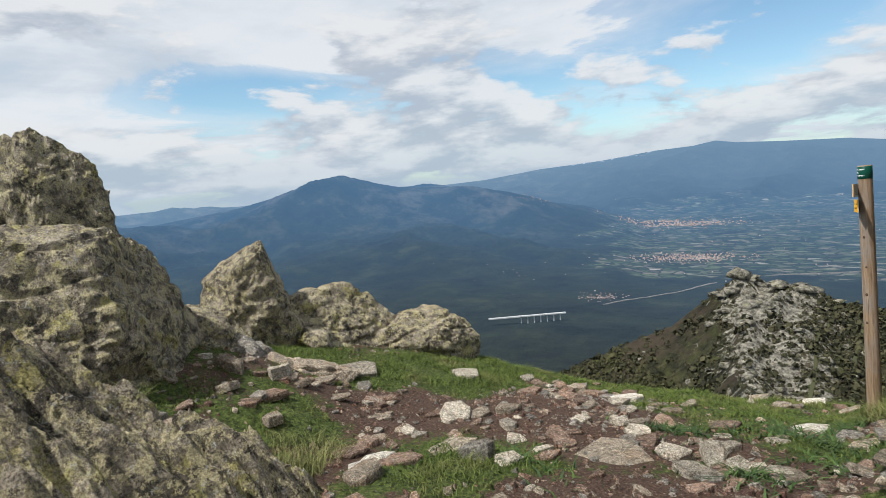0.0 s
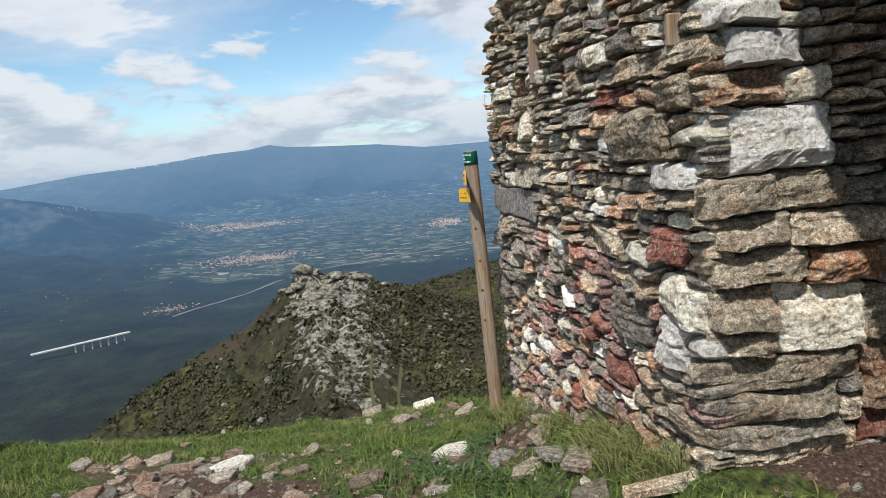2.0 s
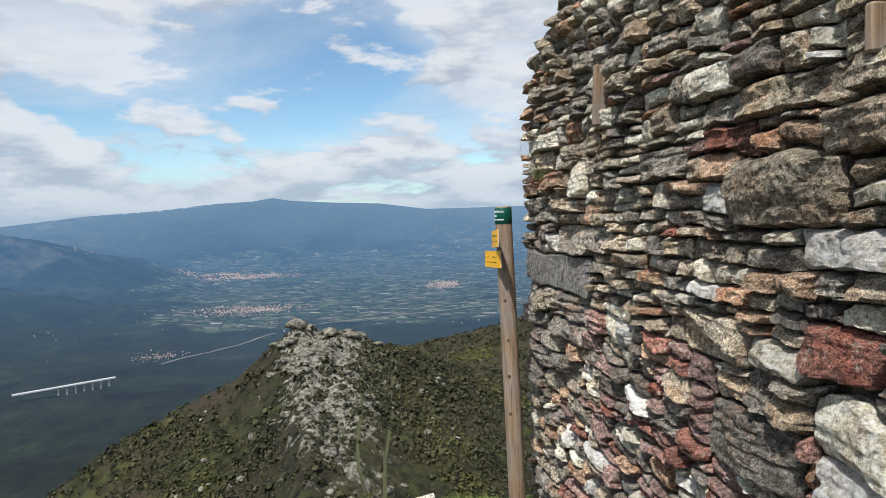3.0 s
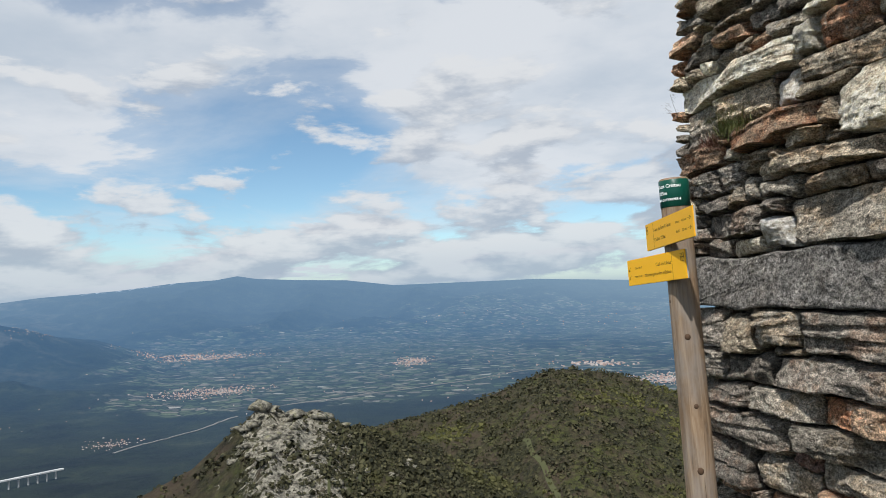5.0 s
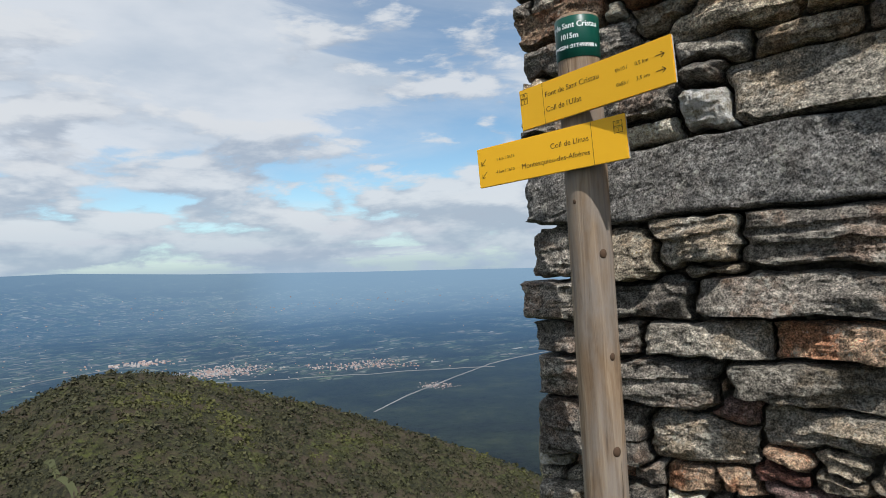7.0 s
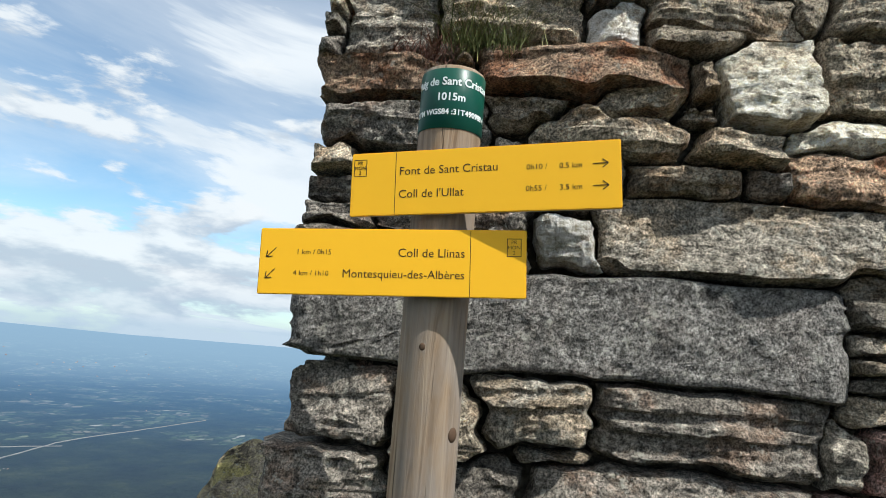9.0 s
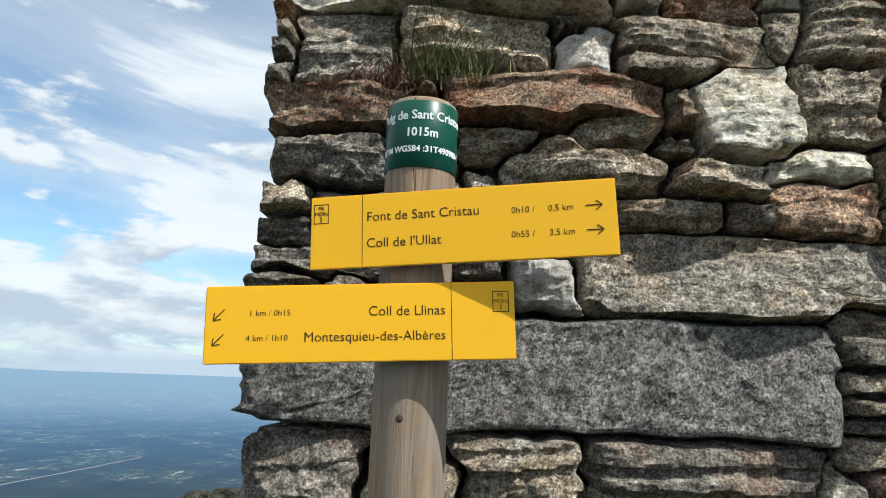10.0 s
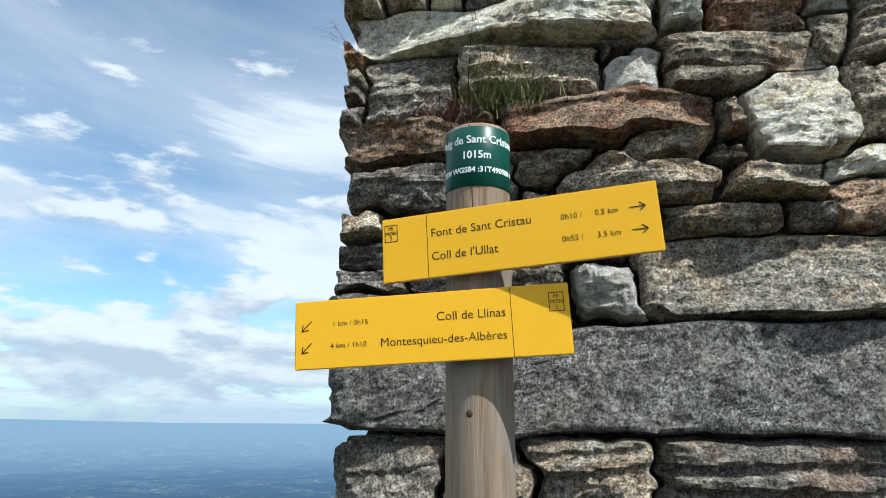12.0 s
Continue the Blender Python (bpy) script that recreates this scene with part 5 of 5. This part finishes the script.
def build_grass():
    rng = np.random.default_rng(4)
    n = 280000
    x, y = rng.uniform(-7.5, 1.5, n), rng.uniform(-5.6, 2.9, n)
    t = turf_amount(x, y) + 0.5 * fbm(x, y, 0.22, 3, 91)
    keep = (t > rng.uniform(0.42, 1.0, n)) & ((x < 0.22 - 0.255 * y + 0.1) | (y < -2.5)) & ~((x > -3.0) & (x < -0.6) & (y < -4.3))
    keep &= (y < 2.05 + 0.30 * x - 0.02 * x * x + 0.6)
    x, y = x[keep], y[keep]
    roots = np.stack([x, y, ground_height(x, y) - 0.004], 1)
    lush = np.clip(turf_amount(x, y), 0.2, 1)
    h = rng.uniform(0.012, 0.042, len(x)) * (0.4 + 0.8 * lush) * (0.6 + 2.2 * np.clip(fbm(x, y, 0.28, 3, 44) + 0.25, 0, 0.6))
    blades("grass", roots, h, rng.uniform(0.004, 0.008, len(x)), 0.7, M_GRASS, "short green mountain turf with dry blades", "grass", rng, 0.6)
    # wiry tussocks along the foot of the wall and below the slab
    pts = []
    for cx, cy, r, k, hh in ((0.66, -1.95, 0.12, 480, 0.17), (0.58, -1.62, 0.12, 420, 0.15), (0.74, -2.28, 0.10, 320, 0.16), (0.42, -1.1, 0.12, 260, 0.12), (0.2, -0.45, 0.13, 380, 0.14),
                             (0.1, -0.05, 0.12, 300, 0.12), (-2.15, -4.05, 0.2, 500, 0.16), (-2.55, -4.35, 0.16, 420, 0.2), (-2.35, -3.75, 0.25, 500, 0.12), (-5.6, -4.9, 0.4, 700, 0.14), (-1.9, -5.0, 0.1, 200, 0.12)):
        a, rr = rng.uniform(0, 2 * np.pi, k), r * np.sqrt(rng.uniform(0, 1, k))
        px, py = cx + rr * np.cos(a), cy + rr * np.sin(a)
        pz = ground_height(px, py)
        if cx == -1.9:
            pz = pz * 0 + 1.2
        if cx == -5.6:
            pz = pz * 0 + 1.62
        pts.append(np.stack([px, py, pz - 0.01, hh * rng.uniform(0.45, 1.0, k)], 1))
    p = np.concatenate(pts)
    blades("tussock_grass", p[:, :3], p[:, 3], rng.uniform(0.004, 0.007, len(p)), 0.9, M_TALL, "wiry yellow-green tussock grass by the wall foot", "grass", rng, 0.55)
    # broad-leaved herbs on the trampled turf
    pts = []
    for cx, cy, r, k in ((-0.35, -1.0, 0.35, 900), (-0.05, -0.55, 0.3, 700), (-0.9, -1.6, 0.25, 450), (0.05, -1.5, 0.25, 450), (-1.35, -3.05, 0.28, 600), (-0.15, -2.35, 0.25, 400), (0.2, -1.9, 0.2, 300)):
        a, rr = rng.uniform(0, 2 * np.pi, k), r * np.abs(rng.normal(0, 0.75, k))
        px, py = cx + 1.4 * rr * np.cos(a), cy + rr * np.sin(a)
        keep = fbm(px, py, 0.16, 3, 33) > -0.02
        px, py, k = px[keep], py[keep], int(keep.sum())
        pts.append(np.stack([px, py, ground_height(px, py) - 0.003, rng.uniform(0.02, 0.06, k)], 1))
    p = np.concatenate(pts)
    blades("herbs", p[:, :3], p[:, 3], rng.uniform(0.010, 0.02, len(p)), 1.2, M_HERB, "dark green low leafy herbs in the turf", "plant", rng, 0.9)


build_grass()


# ---- plants in the wall ----
def on_wall(u, z, out):
    return WALL_M @ Vector((-out, u, z))


def build_wall_plants():
    rng = np.random.default_rng(9)
    pts = []
    for u, z, k, hh in ((2.56, 2.10, 200, 0.10), (2.48, 2.10, 190, 0.09), (2.52, 2.11, 120, 0.12)):
        for _ in range(k):
            q = on_wall(u + rng.normal(0, 0.03), z + rng.normal(0, 0.012), rng.uniform(0.0, 0.06))
            pts.append((*q, hh * rng.uniform(0.4, 1.0)))
    p = np.array(pts)
    ob = blades("grass_tuft", p[:, :3], p[:, 3], rng.uniform(0.0012, 0.0024, len(p)), 0.9, M_TALL, "wispy green grass tuft growing from the masonry", "grass", rng, 0.7)
    pts = []
    for _ in range(420):
        q = on_wall(2.64 + rng.normal(0, 0.035), 2.075 + rng.normal(0, 0.016), rng.uniform(0.0, 0.06))
        pts.append((*q, rng.uniform(0.012, 0.04)))
    p = np.array(pts)
    blades("stonecrop", p[:, :3], p[:, 3], rng.uniform(0.0014, 0.003, len(p)), 0.6, M_HEATHER, "dry reddish stonecrop cushion in a wall joint", "plant", rng, 1.0)

    def twig(name, starts, label, seed):
        r = random.Random(seed)
        cu = bpy.data.curves.new(name, "CURVE")
        cu.dimensions, cu.bevel_depth, cu.bevel_resolution = "3D", 0.0008, 0

        def grow(u, z, du, dz, length, depth):
            steps = 6
            sp = cu.splines.new("POLY")
            sp.points.add(steps)
            out = 0.05
            for i in range(steps + 1):
                q = on_wall(u, z, out)
                sp.points[i].co = (*q, 1)
                sp.points[i].radius = (1.0 - 0.6 * i / steps) * (0.55 ** depth)
                u += du * length / steps + r.uniform(-0.004, 0.004)
                z += dz * length / steps
                out += r.uniform(-0.004, 0.008)
                if depth < 2 and i > 1 and r.random() < 0.6:
                    grow(u, z, du + r.uniform(-0.9, 0.9), dz * r.uniform(0.4, 1.0), length * r.uniform(0.25, 0.5), depth + 1)
        for u, z, du, dz, l in starts:
            grow(u, z, du, dz, l, 0)
        tmp = new("tmp", cu)
        bpy.context.view_layer.update()
        me = bpy.data.meshes.new_from_object(tmp)
        bpy.data.objects.remove(tmp)
        me.materials.clear()
        me.materials.append(M_KNOT)
        tagged(new(name, me), label, "twig", "dry twigs in the wall")

    twig("dry_twig", ((2.56, 2.12, 0.12, 1.0, 0.20), (2.44, 2.10, -0.35, 1.0, 0.16), (2.47, 2.08, -0.7, 0.6, 0.10)), "thin dry brown twigs rising from the grass tuft", 3)
    twig("dry_twig", ((2.83, 2.22, 0.5, 0.75, 0.10), (2.83, 2.24, 0.25, 1.0, 0.10)), "thin dry twig sprouting at the wall's broken edge", 6)


build_wall_plants()

# ---- scrub, crags and far settlements ----
def polar(az, r):
    a = math.radians(az)
    return -r * math.sin(a), r * math.cos(a)


ICO_V, ICO_F = [], []


def small_ball():
    bm = bmesh.new()
    bmesh.ops.create_icosphere(bm, subdivisions=1, radius=1)
    bm.verts.ensure_lookup_table()
    ICO_V.extend(tuple(v.co) for v in bm.verts)
    ICO_F.extend(tuple(v.index for v in f.verts) for f in bm.faces)
    bm.free()


small_ball()


def clumps(name, az, r, size, squash, jag, mat, label, category, rng):
    """Many uneven clumps set on the slopes, one mesh."""
    n = len(az)
    x, y = -r * np.sin(np.radians(az)), r * np.cos(np.radians(az))
    z = ground_height(x, y)
    base = np.array(ICO_V)
    co = base[None] * (1 + rng.uniform(-jag, jag, (n, len(base), 1)))
    co = co * np.stack([size * rng.uniform(0.8, 1.3, n), size * rng.uniform(0.8, 1.3, n), size * squash * rng.uniform(0.7, 1.3, n)], 1)[:, None]
    co = co + np.stack([x, y, z + size * squash * 0.1], 1)[:, None]
    faces = (np.array(ICO_F)[None] + (np.arange(n) * len(base))[:, None, None]).reshape(-1, 3)
    me = bpy.data.meshes.new(name)
    me.vertices.add(n * len(base))
    me.vertices.foreach_set("co", co.ravel())
    me.loops.add(faces.size)
    me.loops.foreach_set("vertex_index", faces.ravel())
    me.polygons.add(len(faces))
    me.polygons.foreach_set("loop_start", np.arange(0, faces.size, 3))
    me.materials.append(mat)
    me.update(calc_edges=True)
    me.validate()
    ob = new(name, me)
    tagged(ob, label, category, kind="stuff")


def leafy(name, az, r, size, squash, leaves, mat, label, category, rng):
    """Many bushes set on the slopes, each a loose dome of leaf sprays, one mesh."""
    n = len(az)
    x, y = -r * np.sin(np.radians(az)), r * np.cos(np.radians(az))
    z = ground_height(x, y)
    d = rng.normal(0, 1, (n, leaves, 3))
    d[..., 2] = np.abs(d[..., 2]) * 1.1 - 0.15
    d = d / np.linalg.norm(d, axis=2, keepdims=True)
    mid = d * rng.uniform(0.45, 1.05, (n, leaves, 1)) * np.stack([size, size * rng.uniform(0.7, 1.2, n), size * squash], 1)[:, None]
    face = d + rng.normal(0, 0.45, d.shape)
    a = np.cross(face, rng.normal(0, 1, d.shape))
    a = a / np.linalg.norm(a, axis=2, keepdims=True)
    b = np.cross(face / np.linalg.norm(face, axis=2, keepdims=True), a)
    k = (size[:, None] * rng.uniform(0.28, 0.55, (n, leaves)))[..., None]
    mid = mid + np.stack([x, y, z], 1)[:, None]
    co = np.stack([mid - a * k, mid + a * k * 0.8 + b * k * 0.3, mid + b * k * 1.1 - a * k * 0.1, mid - b * k * 0.7], 2).reshape(-1, 3)
    q = np.arange(len(co)).reshape(-1, 4)[:, [0, 3, 1, 2]]
    ob = new(name, quad_mesh(name, co, q, [mat]))
    tagged(ob, label, category, kind="stuff")


def crag_tone(t):
    p = t.position()
    c = t.ramp(t.noise(p, 0.8, 8, 0.72), (0.40, (0.04, 0.037, 0.029)), (0.5, (0.165, 0.154, 0.122)), (0.60, (0.33, 0.308, 0.245)))
    c = t.mix(t.ramp(t.noise(p, 0.5, 5), (0.55, 0.0), (0.68, 0.5)), c, (0.25, 0.24, 0.12))
    t.colour(c)
    t.bump(t.noise(p, 2.0, 8, 0.75), 1.0, 0.5)


M_CRAG = material("pale crag rock", crag_tone, 0.95)


def build_slopes():
    rng = np.random.default_rng(12)
    n = 32000
    az, r = rng.uniform(-26, 40, n), np.sqrt(rng.uniform(45 ** 2, 235 ** 2, n))
    open_ = fbm(-r * np.sin(np.radians(az)), r * np.cos(np.radians(az)), 22, 4, 77)
    rocky = np.exp(-((az - 17.2) / 4.0) ** 2 - ((r - 190) / 45) ** 2)
    keep = (open_ > rng.normal(-0.10, 0.09, n)) & (rng.uniform(0, 1, n) > rocky * 0.93)
    leafy("scrub", az[keep], r[keep], np.clip(rng.lognormal(-0.40, 0.5, keep.sum()), 0.3, 1.9), 0.85, 14, M_BUSH, "dark green maquis scrub on the near ridge", "shrubs", rng)
    n = 22000
    az, r = rng.uniform(-62, 16, n), np.sqrt(rng.uniform(240 ** 2, 640 ** 2, n))
    leafy("woodland", az, r, np.clip(rng.lognormal(0.5, 0.4, n), 0.7, 3.6), 0.9, 9, M_BUSH, "dense oak and maquis wood on the far hill", "wood", rng)
    # broken rock on the outcrop
    n = 130
    az, r = rng.normal(16.3, 2.4, n), rng.normal(184, 18, n)
    az[:60], r[:60] = rng.uniform(11.0, 19.0, 60), rng.normal(199, 2.0, 60)
    keep = (np.abs(az - 16) < 6) & (r < 204)
    clumps("outcrop_rocks", az[keep], r[keep], np.clip(rng.lognormal(0.0, 0.6, keep.sum()), 0.4, 3.4), 0.5, 0.34, M_CRAG, "pale broken crag rock on the ridge", "rocks", rng)
    n = 260
    az, r = rng.uniform(4, 30, n), rng.uniform(70, 190, n)
    o = fbm(-r * np.sin(np.radians(az)), r * np.cos(np.radians(az)), 18, 3, 55)
    keep = o > 0.09
    clumps("scattered_rocks", az[keep], r[keep], rng.uniform(0.5, 1.5, keep.sum()), 0.6, 0.4, M_CRAG, "pale boulders scattered through the scrub", "rocks", rng)


def far_z(x, y):
    return float(far_height(np.array([x]), np.array([y]))[0])


def reach(elevation):
    return (EYE_Z + 224) / math.tan(math.radians(-elevation))


def settlement(label, az0, az1, el0, el1, count, size, rng):
    """Rows of small rendered houses; one mesh, as they lie kilometres off."""
    verts, faces = [], []
    for _ in range(count):
        az = rng.gauss((az0 + az1) / 2, (az1 - az0) / 4.5)
        r = reach(rng.gauss((el0 + el1) / 2, abs(el1 - el0) / 4))
        x, y = polar(az, r)
        z = far_z(x, y)
        w, d, h = size * rng.uniform(0.5, 1.4), size * rng.uniform(0.4, 0.8), size * rng.uniform(0.28, 0.52)
        a = rng.choice((0.3, 0.3 + math.pi / 2)) + rng.uniform(-0.2, 0.2)
        k = len(verts)
        for dx, dy, dz in ((-1, -1, -1), (1, -1, -1), (1, 1, -1), (-1, 1, -1), (-1, -1, 1), (1, -1, 1), (1, 1, 1), (-1, 1, 1), (-1, 0, 1.6), (1, 0, 1.6)):
            px, py = dx * w / 2, dy * d / 2
            verts.append((x + px * math.cos(a) - py * math.sin(a), y + px * math.sin(a) + py * math.cos(a), z + dz * h))
        faces += [tuple(k + i for i in f) for f in ((0, 1, 5, 4), (2, 3, 7, 6), (1, 2, 6, 9, 5), (3, 0, 4, 8, 7), (4, 5, 9, 8), (6, 7, 8, 9))]
    ob = new("village", mesh_from("village", verts, faces, [M_HOUSE]))
    tagged(ob, label, "village", kind="stuff")


def road(name, label, points, width):
    """A pale road laid over the plain; points are (bearing, elevation)."""
    pts = []
    for (a0, e0), (a1, e1) in zip(points, points[1:]):
        for i in range(24):
            t = i / 24
            x, y = polar(a0 + (a1 - a0) * t, reach(e0 + (e1 - e0) * t))
            pts.append(Vector((x, y, far_z(x, y) + 1.2)))
    verts, faces = [], []
    for i, p in enumerate(pts):
        d = (pts[min(i + 1, len(pts) - 1)] - pts[max(i - 1, 0)])
        s = Vector((-d.y, d.x, 0)).normalized() * width / 2
        verts += [tuple(p - s), tuple(p + s), tuple(p + s - Vector((0, 0, 5))), tuple(p - s - Vector((0, 0, 5)))]
    for i in range(len(pts) - 1):
        a, b = 4 * i, 4 * i + 4
        faces += [(a, a + 1, b + 1, b), (a + 1, a + 2, b + 2, b + 1), (a + 3, a, b, b + 3)]
    tagged(new(name, mesh_from(name, verts, faces, [M_ROAD])), label, "road", kind="structure")


def viaduct():
    """The motorway viaduct in the valley."""
    a, b = Vector((*polar(39.9, 940), -209)), Vector((*polar(32.9, 960), -209))
    top = empty("viaduct", Matrix.Translation((a + b) / 2))
    x = (b - a).normalized()
    m = Matrix((x, Vector((0, 0, 1)).cross(x), Vector((0, 0, 1)))).transposed().to_4x4()
    L = (b - a).length
    bm = bmesh.new()
    bmesh.ops.create_cube(bm, size=1)
    bmesh.ops.scale(bm, vec=(L, 6, 1.5), verts=bm.verts)
    part("deck", bm, M_CONC, top, m=m)
    for k in range(7):
        bm = bmesh.new()
        h = 10 + 5 * math.sin(k / 6 * math.pi)
        bmesh.ops.create_cone(bm, cap_ends=True, segments=8, radius1=1.2, radius2=0.9, depth=h)
        part("pier", bm, M_CONC, top, m=m @ Matrix.Translation((L * (-0.08 + 0.085 * k), 0, -h / 2 - 0.7)))
    tagged(top, "long pale concrete motorway viaduct across the wooded valley", "viaduct")


def build_settlements():
    rng = random.Random(31)
    settlement("pink-roofed town on the far plain", 17.5, 28.5, -4.7, -5.3, 520, 4.2, rng)
    settlement("pale town on the plain below the mountain", 17.5, 27.0, -7.5, -8.2, 480, 3.0, rng)
    settlement("small pink-roofed village among fields", 3.2, 6.6, -6.1, -6.8, 260, 3.6, rng)
    settlement("large pink-roofed town beyond the wooded hill", -13.5, -21.5, -7.9, -8.8, 430, 3.2, rng)
    settlement("pale sheds and houses along the road", -24, -35, -8.4, -9.2, 240, 3.2, rng)
    settlement("compact hamlet on the plain", -34.5, -38, -10.6, -11.2, 90, 2.2, rng)
    settlement("long white sheds on the plain", -8, -14, -6.9, -7.3, 80, 6.0, rng)
    settlement("white hamlet above the valley road", 27.5, 31.5, -10.8, -11.7, 90, 2.0, rng)
    settlement("scattered white farms in the valley", 24, 44, -7.0, -11.0, 16, 2.4, rng)
    settlement("scattered farms over the plain", -45, 24, -4.3, -10.5, 150, 3.2, rng)
    settlement("distant pale towns in the haze", -60, 15, -3.3, -4.1, 110, 6.0, rng)
    settlement("hillside hamlet on the mountain flank", 33, 37, -5.2, -5.8, 60, 3.0, rng)
    viaduct()
    road("road_valley", "pale motorway along the valley", ((29.5, -12.0), (26, -11.3), (22, -10.5), (20, -9.9)), 3.2)
    road("road_plain", "straight pale road over the plain", ((16, -9.4), (8, -9.0), (0, -8.3), (-5, -7.6), (-14, -6.9)), 1.7)
    road("road_east", "straight pale road over the plain", ((-30.5, -12.7), (-35, -11.2), (-41, -9.2), (-52, -7.2)), 2.0)
    road("road_south", "pale road beside the far town", ((-14, -9.0), (-22, -9.4), (-30, -9.6), (-42, -9.4)), 1.5)


def trail(name, label, points, width):
    """A trodden trail over the slope; points are (bearing, distance)."""
    pts = []
    for (a0, r0), (a1, r1) in zip(points, points[1:]):
        for i in range(20):
            t = i / 20
            a = a0 + (a1 - a0) * t + 0.12 * math.sin(t * 6.28)
            x, y = polar(a, r0 + (r1 - r0) * t)
            pts.append(Vector((x, y, zg(x, y) + 0.5)))
    verts, faces = [], []
    for i, p in enumerate(pts):
        d = pts[min(i + 1, len(pts) - 1)] - pts[max(i - 1, 0)]
        s = Vector((-d.y, d.x, 0)).normalized() * width / 2
        a, b = p - s, p + s
        verts += [(a.x, a.y, zg(a.x, a.y) + 0.35), (b.x, b.y, zg(b.x, b.y) + 0.35), (b.x, b.y, zg(b.x, b.y) - 1.5), (a.x, a.y, zg(a.x, a.y) - 1.5)]
    for i in range(len(pts) - 1):
        a, b = 4 * i, 4 * i + 4
        faces += [(a, a + 1, b + 1, b), (a + 1, a + 2, b + 2, b + 1), (a + 3, a, b, b + 3)]
    tagged(new(name, mesh_from(name, verts, faces, [M_TRAIL])), label, "trail", kind="structure")


build_slopes()
trail("trail_ridge", "narrow trodden trail through the scrub", ((12.6, 80), (12.2, 105), (11.2, 130), (10.3, 160), (9.7, 192)), 0.8)
trail("trail_crag", "narrow trodden trail up to the crag", ((12.2, 105), (13.6, 130), (13.0, 165), (11.5, 195)), 0.7)
trail("trail_saddle", "pale trail over the saddle below the wooded hill", ((-8.4, 300), (-7.0, 340), (-7.4, 390), (-5.6, 440), (-4.6, 470)), 3.2)
build_settlements()
